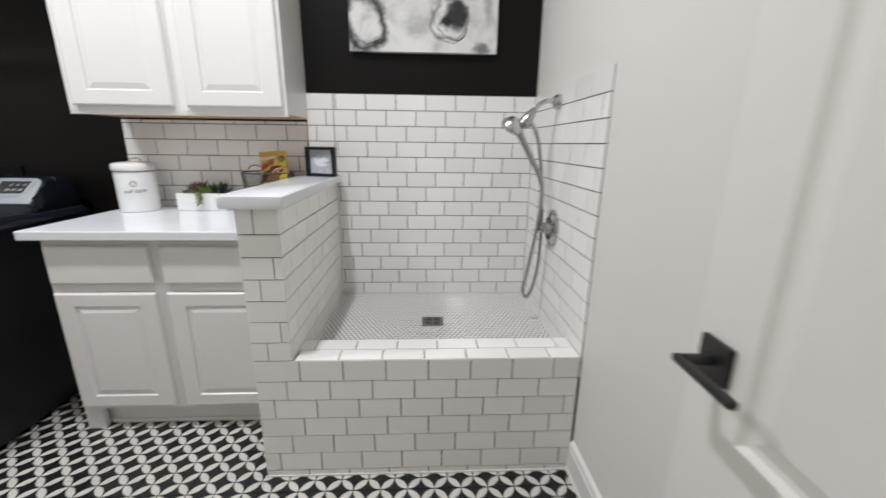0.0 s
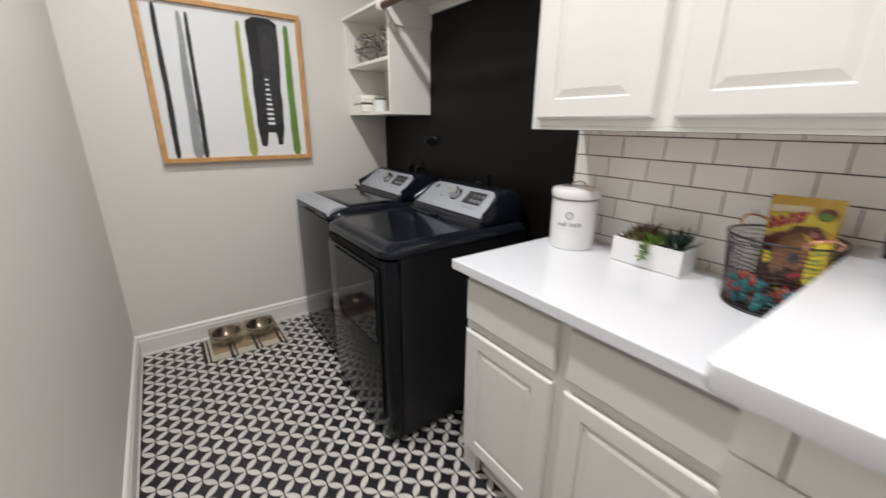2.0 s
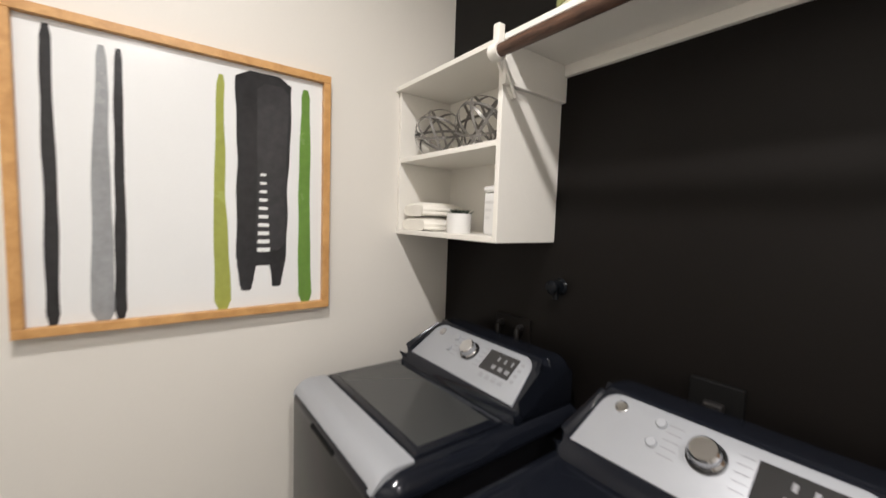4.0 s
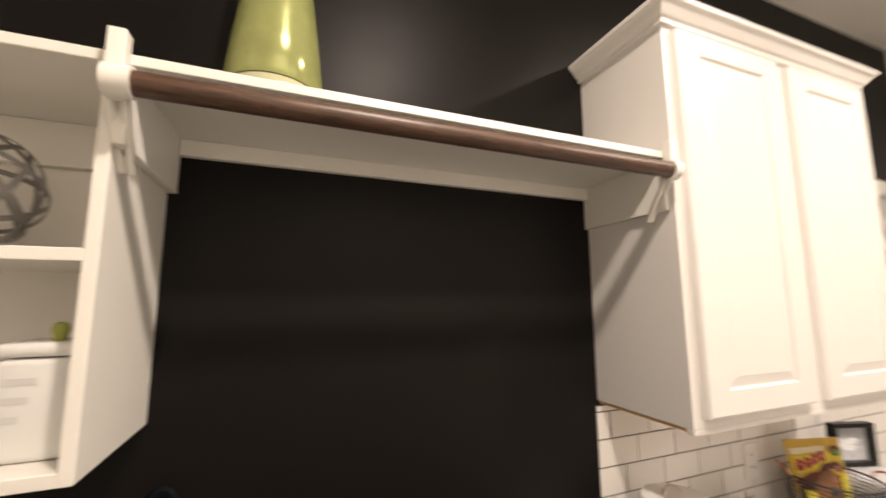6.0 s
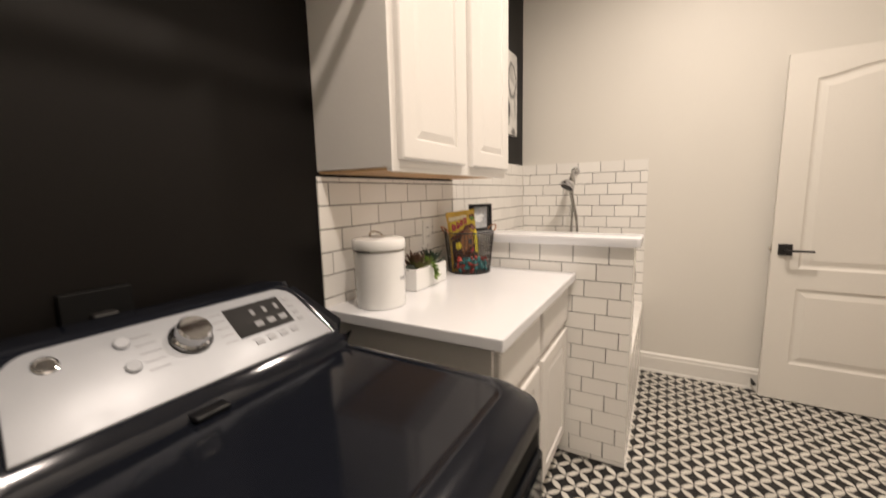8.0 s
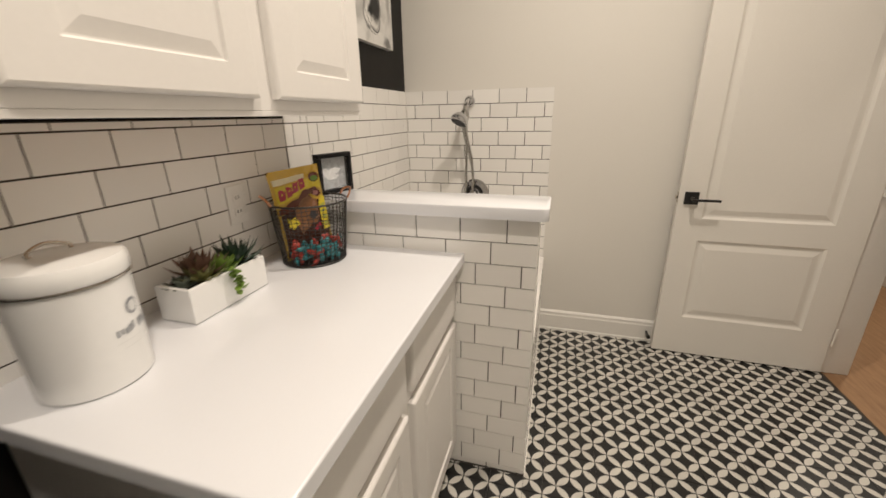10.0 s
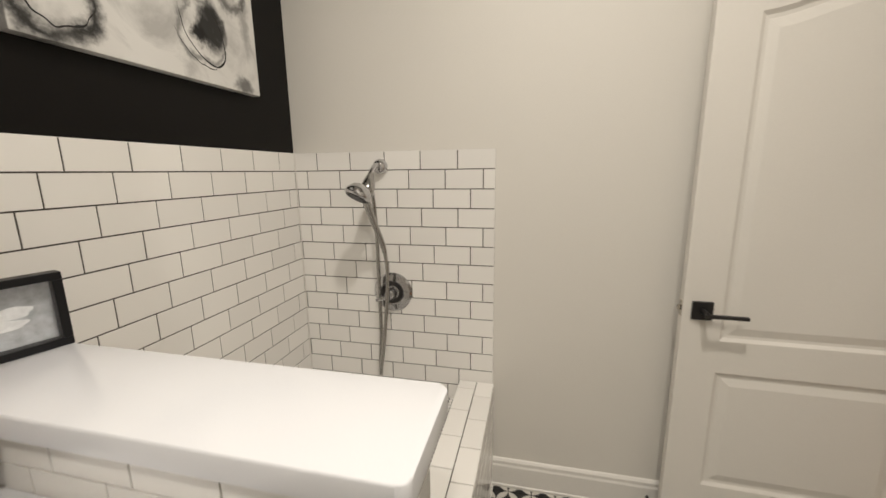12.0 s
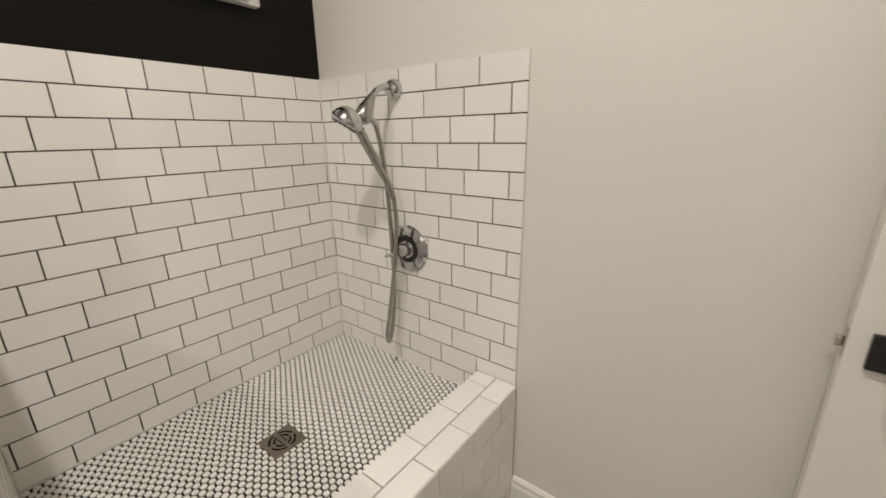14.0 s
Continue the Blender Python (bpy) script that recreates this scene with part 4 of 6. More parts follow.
def shower_set():
    s = thing("shower_valve_set", (0, -0.42, 0.9), "chrome wall shower with hand-held head, hose and round valve plate", "shower")
    y = -0.405
    part("wall_flange", lathe([(0.031, 0.0), (0.032, 0.006), (0.030, 0.018), (0.024, 0.028), (0.014, 0.034), (0, 0.035)], (0, y, 1.452), "-X"), CHROME, s, "", 35)
    part("shower_arm", tube(spline([(-0.012, y, 1.452), (-0.05, y, 1.456), (-0.085, y, 1.442), (-0.112, y, 1.415)], 6), 0.0105, 16), CHROME, s, "", 60)
    part("diverter", tube(spline([(-0.106, y, 1.424), (-0.122, y, 1.402), (-0.140, y, 1.376), (-0.158, y, 1.348)], 4), [0.012, 0.013, 0.015, 0.017, 0.019, 0.021, 0.023, 0.025, 0.026, 0.027, 0.027, 0.026, 0.021], 18), HOSE, s, "brushed grey diverter body", 60)
    part("hose_outlet", tube([(-0.135, y, 1.372), (-0.110, y, 1.352), (-0.098, y, 1.335)], 0.0105, 14), CHROME, s, "", 60)
    # head: a thick dish that faces down and out
    axis = Vector((-0.42, 0.33, -0.85)).normalized()
    turn = axis.to_track_quat("Z", "Y").to_matrix().to_4x4()
    at = Vector((-0.196, y + 0.014, 1.352))
    dish = [(0.0, -0.036), (0.020, -0.034), (0.036, -0.024), (0.046, -0.009), (0.051, 0.002), (0.052, 0.010), (0.049, 0.018), (0.044, 0.021), (0, 0.021)]
    head = part("shower_head", lathe(dish, at, turn, 36), CHROME, s, "round chrome hand shower head", 40)
    part("spray_face", lathe([(0.043, 0.0), (0.043, 0.0015), (0, 0.0025)], at + axis * 0.0212, turn, 36), IRON, head, "dark grey spray face", 40)
    for k in range(12):
        a = k * math.pi / 6
        p = at + turn.to_3x3() @ Vector((0.032 * math.cos(a), 0.032 * math.sin(a), 0.0236))
        part("nozzle", rod(p, p + axis * 0.002, 0.0028, 8), IRON, head)
    grip = spline([(-0.185, y - 0.004, 1.345), (-0.150, y - 0.004, 1.285), (-0.112, y - 0.010, 1.215), (-0.075, y - 0.020, 1.145), (-0.058, y - 0.026, 1.095)], 5)
    part("handle", tube(grip, [0.016 - 0.006 * k / (len(grip) - 1) for k in range(len(grip))], 16), HOSE, s, "", 60)
    loop = spline([(-0.058, y - 0.026, 1.096), (-0.060, y - 0.034, 1.00), (-0.074, y - 0.030, 0.86), (-0.098, y - 0.018, 0.68), (-0.108, y - 0.008, 0.595), (-0.088, y + 0.004, 0.550), (-0.058, y + 0.016, 0.590),
                   (-0.036, y + 0.016, 0.72), (-0.036, y + 0.016, 0.90), (-0.050, y + 0.010, 1.10), (-0.075, y + 0.004, 1.26), (-0.098, y, 1.336)], 7)
    part("hose", tube(loop, 0.0080, 12), HOSE, s, "ribbed metal hose", 60)
    vy, vz = -0.440, 0.905
    part("valve_plate", lathe([(0.088, 0.0), (0.088, 0.004), (0.080, 0.012), (0.055, 0.016), (0.050, 0.013), (0.034, 0.014), (0.030, 0.020), (0, 0.020)], (0, vy, vz), "-X", 44), CHROME, s, "round chrome valve plate", 35)
    # dark reflection round the hub, put in as a separate black ring
    part("dark_reflection_ring", lathe([(0.050, 0.0), (0.050, 0.0012), (0.033, 0.0015), (0.033, 0.0)], (-0.0142, vy, vz), "-X", 36), IRON, s, "black ring painted as the dark reflection in the chrome plate", 35)
    part("valve_hub", lathe([(0.026, 0.0), (0.025, 0.018), (0.020, 0.036), (0.014, 0.040), (0, 0.040)], (-0.0201, vy, vz), "-X", 28), CHROME, s, "", 35)
    part("lever", tube([(-0.050, vy, vz), (-0.062, vy + 0.02, vz - 0.012), (-0.070, vy + 0.055, vz - 0.022)], [0.010, 0.008, 0.006], 14), CHROME, s, "", 60)


shower_set()


def floor_drain():
    x, y, z = -0.545, -0.390, PAN
    d = thing("floor_drain", (x, y, z), "square dark metal floor drain with a slotted grate", "drain")
    part("plate", box(x - 0.052, x + 0.052, y - 0.052, y + 0.052, z - 0.006, z + 0.0022, 0.0015), DRAIN, d)
    # the plate is uncut: black pieces on it paint the shade in its slots
    for r0, r1 in ((0.034, 0.040), (0.020, 0.026)):
        for q in range(4):
            outline = arc(x, y, r1, q * 90 + 10, q * 90 + 80, 8) + arc(x, y, r0, q * 90 + 80, q * 90 + 10, 8)
            part("slot", prism(outline, "Z", z + 0.0023, z + 0.0028), SHADE_AND_PLATE_BLACK, d)
    for q in range(4):
        a = radians(45 + 90 * q)
        px, py = x + 0.010 * math.cos(a), y + 0.010 * math.sin(a)
        part("slot", box(px - 0.003, px + 0.003, py - 0.003, py + 0.003, z + 0.0023, z + 0.0028), SHADE_AND_PLATE_BLACK, d)


floor_drain()

# ---------------------------------------------------------------- on the counter and the half wall


def wrapped(name, bm, material, parent, centre, r, facing, lift=0.0006):
    """A flat shape (x across, z up) bent round an upright cylinder."""
    for v in bm.verts:
        a = facing + v.co.x / r
        out = r + lift + v.co.y
        v.co = Vector((centre[0] + out * math.cos(a), centre[1] + out * math.sin(a), v.co.z))
    return part(name, bm, material, parent)


def strip(x0, x1, z0, z1, n=8, bm=None):
    bm = bm or bmesh.new()
    top = [bm.verts.new((x0 + (x1 - x0) * k / n, 0, z1)) for k in range(n + 1)]
    low = [bm.verts.new((x0 + (x1 - x0) * k / n, 0, z0)) for k in range(n + 1)]
    for k in range(n):
        bm.faces.new((low[k], low[k + 1], top[k + 1], top[k]))
    return bm


def canister():
    x, y, z = -2.016, -0.146, 0.9302
    c = thing("treat_canister", (x, y, z), "white enamel lidded treat canister with grey printing on the counter", "canister")
    part("pot", lathe([(0, 0.0), (0.081, 0.0), (0.085, 0.004), (0.0875, 0.192), (0.085, 0.195), (0, 0.195)], (x, y, z), sides=48), ENAMEL, c, "", 40)
    part("rim_line", lathe([(0.0885, 0.1955), (0.0915, 0.1963), (0.0915, 0.1982), (0.0885, 0.199)], (x, y, z), sides=48), STEEL, c, "thin grey metal rim", 40)
    part("lid", lathe([(0.0895, 0.1995), (0.0920, 0.203), (0.0915, 0.224), (0.087, 0.233), (0.060, 0.239), (0, 0.242)], (x, y, z), sides=48), ENAMEL, c, "", 40)
    part("lid_handle", tube(spline([(x - 0.030, y + 0.01, z + 0.240), (x - 0.028, y + 0.016, z + 0.248), (x, y + 0.022, z + 0.256), (x + 0.028, y + 0.016, z + 0.248), (x + 0.030, y + 0.01, z + 0.240)], 5), 0.0032, 10), STEEL, c, "", 60)
    face = math.atan2(-0.88, 0.42)
    wrapped("printed_badge", lathe_disc(0.0, z + 0.138, 0.015), GREY_PRINT, c, (x, y), 0.0872, face)
    wrapped("badge_centre", lathe_disc(0.0, z + 0.138, 0.010), PALE_PRINT, c, (x, y), 0.0878, face)
    rng = random.Random(3)
    for a0, n in ((-0.042, 5), (0.004, 6)):
        for k in range(n):
            lo = 0.098 + rng.uniform(-0.004, 0.001)
            wrapped("printed_letter", strip(a0 + 0.0075 * k, a0 + 0.0075 * k + rng.uniform(0.003, 0.0058), z + lo, z + lo + rng.uniform(0.009, 0.017), 2), GREY_PRINT, c, (x, y), 0.0872, face)
    for a, b, lo in ((-0.046, 0.046, 0.082), (-0.036, 0.036, 0.070)):
        wrapped("printed_line", strip(a, b, z + lo, z + lo + 0.0010), PALE_PRINT, c, (x, y), 0.0868, face)


def lathe_disc(cx, cz, r, n=18):
    bm = bmesh.new()
    bm.faces.new([bm.verts.new((cx + r * math.cos(2 * math.pi * k / n), 0, cz + r * math.sin(2 * math.pi * k / n))) for k in range(n)])
    return bm


def leaf(base, way, length, width, bm, thick=0.18, bend=0.25):
    """A fleshy pointed leaf."""
    way = Vector(way).normalized()
    across = way.cross(Vector((0.1, 0.2, 1))).normalized()
    up = across.cross(way).normalized()
    base = Vector(base)
    rings = []
    for t, w in ((0.0, 0.45), (0.35, 1.0), (0.7, 0.75)):
        p = base + way * length * t - up * bend * length * (1 - t) * t * 0.6 + Vector((0, 0, 1)) * bend * length * t * t
        rings.append([bm.verts.new(p + across * width * w * a + up * width * thick * 2 * w * b) for a, b in ((-0.5, 0), (0, -0.6), (0.5, 0), (0, 0.35))])
    tip = bm.verts.new(base + way * length + Vector((0, 0, 1)) * bend * length)
    for r0, r1 in zip(rings, rings[1:]):
        for k in range(4):
            bm.faces.new((r0[k], r0[(k + 1) % 4], r1[(k + 1) % 4], r1[k]))
    for k in range(4):
        bm.faces.new((rings[-1][k], rings[-1][(k + 1) % 4], tip))
    return bm


def rosette(name, at, r, n, layers, material, parent, width=0.3, rise=0.5, seed=1):
    """A succulent: a short stem and its fleshy leaves."""
    rng = random.Random(seed)
    base = Vector(at)
    core = part(name, rod(base - Vector((0, 0, 0.004)), base + Vector((0, 0, 0.3 * r)), 0.10 * r, 8, 0.05 * r), material, parent)
    for layer in range(layers):
        f = layer / max(1, layers - 1)
        for k in range(n):
            a = 2 * math.pi * (k + 0.5 * layer) / n + rng.uniform(-0.15, 0.15)
            lift = rise * (0.35 + 1.5 * f) + rng.uniform(-0.1, 0.1)
            part("leaf", leaf(at, (math.cos(a), math.sin(a), lift), r * (1.0 - 0.35 * f) * rng.uniform(0.85, 1.1), r * width, bmesh.new()), material, core, smooth=60)
    return core


def planter():
    x0, x1, y0, y1, z = -1.824, -1.586, -0.168, -0.068, 0.9302
    c = thing("succulent_planter", ((x0 + x1) / 2, (y0 + y1) / 2, z), "white rectangular ceramic planter with mixed green succulents", "planter")
    bm = bmesh.new()
    rings = []
    for inset, h in ((0.004, 0.0), (0.0, 0.004), (0.0, 0.086), (0.002, 0.088), (0.006, 0.088), (0.008, 0.085), (0.008, 0.070)):
        rings.append([bm.verts.new(p) for p in ((x0 + inset, y0 + inset, z + h), (x1 - inset, y0 + inset, z + h), (x1 - inset, y1 - inset, z + h), (x0 + inset, y1 - inset, z + h))])
    for a, b in zip(rings, rings[1:]):
        for k in range(4):
            bm.faces.new((a[k], a[(k + 1) % 4], b[(k + 1) % 4], b[k]))
    bm.faces.new(rings[0]), bm.faces.new(rings[-1])
    part("trough", bm, ENAMEL, c)
    ym = (y0 + y1) / 2
    part("soil", box(x0 + 0.0085, x1 - 0.0085, y0 + 0.0085, y1 - 0.0085, z + 0.0702, z + 0.078), SOIL, c)
    rosette("succulent", (x1 - 0.045, ym, z + 0.078), 0.088, 11, 3, SUCC_DARK, c, 0.18, 0.8, 1)
    rosette("succulent", (x1 - 0.105, ym - 0.012, z + 0.080), 0.060, 9, 3, SUCC_GREEN, c, 0.40, 0.7, 2)
    rosette("succulent", (x1 - 0.150, ym + 0.012, z + 0.082), 0.076, 10, 3, SUCC_RED, c, 0.28, 1.0, 3)
    rosette("succulent", (x0 + 0.075, ym - 0.010, z + 0.078), 0.062, 9, 3, SUCC_OLIVE, c, 0.38, 0.7, 4)
    rosette("succulent", (x0 + 0.030, ym, z + 0.076), 0.046, 9, 2, SUCC_BLUE, c, 0.38, 0.5, 5)
    stem = part("trailing_stem", tube(spline([(x1 - 0.110, y0 + 0.02, z + 0.085), (x1 - 0.112, y0 - 0.004, z + 0.094), (x1 - 0.114, y0 - 0.012, z + 0.05)], 4), 0.003, 6), SUCC_GREEN, c)
    rng = random.Random(8)
    for k in range(20):
        t = k / 19
        base = (x1 - 0.114 + rng.uniform(-0.010, 0.012), y0 - 0.006 - 0.010 * t + rng.uniform(-0.004, 0.002), z + 0.096 - 0.055 * t)
        part("leaf", leaf(base, (rng.uniform(-1, 1), -0.7, rng.uniform(-0.8, 0.2)), 0.024, 0.016, bmesh.new()), SUCC_GREEN, stem, smooth=60)


def wire_basket():
    x, y, z = -1.358, -0.172, 0.9302
    c = thing("wire_basket", (x, y, z), "round dark wire mesh basket with two copper handles", "basket")
    r0, r1, h = 0.100, 0.120, 0.192

    def at(a, t, out=0.0):
        r = r0 + (r1 - r0) * t + out
        return (x + r * math.cos(a), y + r * math.sin(a), z + 0.004 + h * t)

    n = 46
    mesh = bmesh.new()
    for k in range(n):
        a = 2 * math.pi * k / n
        tube([at(a + 0.02 * math.sin(j * 2.0 + k), j / 4) for j in range(5)], 0.0011, 4, bm=mesh)
    for j in range(1, 16):
        tube([at(2 * math.pi * k / 36, j / 16 + 0.012 * math.sin(k * 1.7 + j), 0.0005) for k in range(36)], 0.0010, 4, True, bm=mesh)
    tagged(part("wire_mesh", mesh, WIRE, c), kind="stuff")
    for t, r in ((0.0, 0.0032), (1.0, 0.0032)):
        part("hoop", tube([at(2 * math.pi * k / 48, t) for k in range(48)], r, 8, True), WIRE, c, "", 60)
    part("base_mesh", rod((x, y, z), (x, y, z + 0.0025), r0, 40), WIRE, c)
    for a in (math.radians(-42), math.radians(138)):
        pts = [at(a - 0.30, 1.0, 0.003), Vector(at(a - 0.25, 1.0, 0.012)) + Vector((0, 0, 0.018)), Vector(at(a, 1.0, 0.02)) + Vector((0, 0, 0.028)), Vector(at(a + 0.25, 1.0, 0.012)) + Vector((0, 0, 0.018)), at(a + 0.30, 1.0, 0.003)]
        part("handle", tube(spline(pts, 5), 0.0035, 8), COPPER, c, "copper wire handle", 60)
    # bag of treats standing in it
    turn = Matrix.Translation((x + 0.022, y + 0.026, z + 0.008)) @ Matrix.Rotation(radians(-25), 4, "Z") @ Matrix.Rotation(radians(-4), 4, "X") @ Matrix.Rotation(radians(-4), 4, "Y")
    b = thing("treat_bag", (x + 0.022, y + 0.026, z + 0.006), "yellow and brown printed treat bag standing in the wire basket", "pet food bag")
    w, hh = 0.180, 0.288
    nu, nv = 12, 16

    def skin(u, v, side):
        puff = 0.022 * (math.sin(math.pi * u) ** 0.6) * (1 - abs(2 * v - 0.9) ** 3 * 0.85) + 0.001
        wrinkle = 0.0015 * noise.noise((u * 6, v * 7, side))
        return turn @ Vector(((u - 0.5) * w * (1 - 0.04 * math.sin(v * 3)), side * (max(puff, 0.001) + wrinkle), v * hh))

    bm = bmesh.new()
    for side in (-1, 1):
        grid = [[bm.verts.new(skin(i / nu, j / nv, side)) for i in range(nu + 1)] for j in range(nv + 1)]
        for j in range(nv):
            for i in range(nu):
                bm.faces.new((grid[j][i], grid[j][i + 1], grid[j + 1][i + 1], grid[j + 1][i]))
    bmesh.ops.remove_doubles(bm, verts=bm.verts, dist=0.0025)
    part("pouch", bm, BAG_YELLOW, b, "", 60)

    def printed(name, m, shape, lift, label=""):
        """A flat printed patch that follows the front of the bag; shape: a closed outline in parts of its width and height."""
        bm = bmesh.new()
        fill = bm.faces.new([bm.verts.new((a, c_, 0)) for a, c_ in shape])
        bmesh.ops.triangulate(bm, faces=[fill])
        bmesh.ops.subdivide_edges(bm, edges=bm.edges[:], cuts=2, use_grid_fill=True)
        for v_ in bm.verts:
            v_.co = skin(v_.co.x, v_.co.y, -1) + turn.to_3x3() @ Vector((0, -lift, 0))
        part(name, bm, m, b, label)

    def blob(cx, cy, rx, ry, n=20, wob=0.0, seed=0):
        return [(cx + rx * math.cos(t) * (1 + wob * noise.noise((math.cos(t), math.sin(t), seed))), cy + ry * math.sin(t) * (1 + wob * noise.noise((math.cos(t) + 5, math.sin(t), seed)))) for t in [2 * math.pi * k / n for k in range(n)]]

    def rect(a, b_, c_, d):
        return [(a, c_), (b_, c_), (b_, d), (a, d)]

    def ragged(points, seed, wob=0.02, n=4):
        """A closed outline with a wavering edge."""
        out = []
        for k, (pa, pb) in enumerate(points):
            qa, qb = points[(k + 1) % len(points)]
            for j in range(n):
                t = j / n
                u, v = pa + (qa - pa) * t, pb + (qb - pb) * t
                out.append((u + wob * noise.noise((u * 9, v * 9, seed)), v + wob * noise.noise((u * 9, v * 9, seed + 5.5))))
        return out

    printed("dark_field", BAG_BROWN, ragged([(0.03, 0.04), (0.97, 0.04), (0.90, 0.30), (0.84, 0.60), (0.60, 0.66), (0.30, 0.60), (0.05, 0.52)], 2), 0.0012)
    printed("tan_shape", BAG_TAN, ragged([(0.34, 0.26), (0.66, 0.24), (0.77, 0.40), (0.78, 0.60), (0.62, 0.69), (0.42, 0.66), (0.30, 0.54), (0.28, 0.38)], 4, 0.04), 0.0020)
    printed("red_brown_band", BAG_RUST, ragged([(0.02, 0.52), (0.30, 0.56), (0.44, 0.65), (0.62, 0.69), (0.80, 0.64), (0.94, 0.66), (0.84, 0.745), (0.58, 0.755), (0.36, 0.68), (0.06, 0.60)], 7, 0.03), 0.0028)
    printed("pink_patch", BAG_PINK, ragged([(0.72, 0.68), (0.84, 0.66), (0.86, 0.70), (0.76, 0.72)], 9, 0.02), 0.0034)
    printed("grey_spot", INK_SOFT, blob(0.63, 0.455, 0.085, 0.048, 16, 0.15, 3), 0.0034)
    printed("brown_patch", BAG_BROWN, ragged([(0.34, 0.28), (0.58, 0.36), (0.74, 0.34), (0.70, 0.20), (0.40, 0.16)], 12, 0.04), 0.0030)
    printed("red_patch", BAG_RED, ragged([(0.60, 0.30), (0.74, 0.36), (0.76, 0.31), (0.64, 0.25)], 13, 0.02), 0.0038)
    printed("yellow_panel", BAG_BRIGHT, ragged([(0.80, 0.24), (0.985, 0.24), (0.985, 0.62), (0.90, 0.655), (0.80, 0.58)], 14, 0.02), 0.0042)
    for k in range(4):
        printed("olive_line", OLIVE, ragged([(0.83, 0.30 + 0.075 * k), (0.95, 0.305 + 0.075 * k), (0.95, 0.335 + 0.075 * k), (0.83, 0.33 + 0.075 * k)], 30 + k, 0.015, 3), 0.0047)
    printed("yellow_spot", BAG_BRIGHT, ragged([(0.12, 0.47), (0.28, 0.46), (0.32, 0.40), (0.20, 0.355), (0.13, 0.38)], 15, 0.03), 0.0042)
    printed("pale_band", BAG_PALE, ragged([(0.05, 0.845), (0.64, 0.865), (0.66, 0.925), (0.05, 0.905)], 16, 0.012), 0.0018)
    printed("bright_field", BAG_BRIGHT, ragged([(0.06, 0.64), (0.40, 0.70), (0.70, 0.77), (0.97, 0.72), (0.97, 0.86), (0.66, 0.86), (0.06, 0.83)], 17, 0.015), 0.0014)
    for k in range(4):
        u, v = 0.09 + 0.135 * k, 0.695 + 0.027 * k
        printed("red_lettering_block", BAG_RED, ragged([(u - 0.01, v - 0.02), (u + 0.10, v), (u + 0.13, v + 0.095), (u + 0.02, v + 0.095), (u + 0.005, v + 0.04)], 20 + k, 0.03, 3), 0.0030)
        printed("lettering_eye", BAG_BRIGHT, blob(u + 0.058, v + 0.050, 0.017, 0.009, 10), 0.0035)
    printed("dark_seal", BAG_RUST, blob(0.845, 0.865, 0.115, 0.055, 20), 0.0026)
    printed("green_seal", GREEN, blob(0.845, 0.85, 0.085, 0.030, 18), 0.0032)
    # wrapped sweets round its foot
    rng = random.Random(5)
    for k in range(80):
        a = rng.uniform(radians(160), radians(395))
        r = 0.100 * math.sqrt(rng.uniform(0.08, 0.78))
        hgt = z + 0.016 + rng.uniform(0, 0.048)
        m = (TEAL, CORAL, CORAL, TEAL, TEAL)[k % 5]
        s = whole("treat_piece", bmesh.new(), m, "small wrapped treat in the basket" if m is TEAL else "small red wrapped treat in the basket", "treat", "treats in the basket")
        s.data = SWEET[k % 5]
        s.matrix_basis = Matrix.Translation((x + r * math.cos(a), y + r * math.sin(a), hgt)) @ Euler((rng.uniform(0, 3), rng.uniform(0, 3), rng.uniform(0, 6))).to_matrix().to_4x4()


def sweet(m):
    bm = bmesh.new()
    bmesh.ops.create_icosphere(bm, subdivisions=2, radius=0.010)
    for v in bm.verts:
        v.co = Vector((v.co.x * 1.5, v.co.y * 0.95, v.co.z * 0.8)) * (1 + 0.2 * noise.noise(v.co * 180))
    for s in (-1, 1):
        leaf((s * 0.012, 0, 0), (s, 0, 0.1), 0.010, 0.012, bm)
    return mesh_of(bm, "sweet", m, 60)


ENAMEL = painted("white_enamel", (0.80, 0.80, 0.79), 0.14, 0.015, 6, 60, 0.01)
SOIL = painted("dark_soil", (0.03, 0.022, 0.016), 0.95, 0.4, 40, 300, 0.6, 0.004)
SUCC_DARK = painted("dark_green_succulent", (0.020, 0.045, 0.026), 0.45, 0.25, 30, 200, 0.1)
SUCC_GREEN = painted("bright_green_succulent", (0.16, 0.25, 0.045), 0.45, 0.25, 30, 200, 0.1)
SUCC_RED = painted("reddish_succulent", (0.14, 0.075, 0.050), 0.5, 0.35, 25, 200, 0.1)
SUCC_OLIVE = painted("olive_succulent", (0.16, 0.16, 0.06), 0.5, 0.3, 25, 200, 0.1)
SUCC_BLUE = painted("blue_grey_succulent", (0.12, 0.14, 0.11), 0.5, 0.25, 25, 200, 0.1)
WIRE = painted("dark_wire", (0.055, 0.052, 0.050), 0.4, 0.1, 30, 200, 0.05, metal=0.7)
COPPER = painted("copper_wire", (0.70, 0.36, 0.22), 0.2, 0.08, 30, 200, 0.03, metal=1.0)
BAG_YELLOW = painted("yellow_bag_film", (0.52, 0.34, 0.045), 0.25, 0.08, 12, 60, 0.05)
BAG_BRIGHT = painted("bright_yellow_print", (0.62, 0.50, 0.035), 0.25, 0.08, 12, 60, 0.05)
BAG_BROWN = painted("dark_brown_print", (0.045, 0.016, 0.009), 0.25, 0.35, 30, 80, 0.05)
BAG_TAN = painted("tan_print", (0.19, 0.090, 0.042), 0.25, 0.3, 30, 80, 0.05)
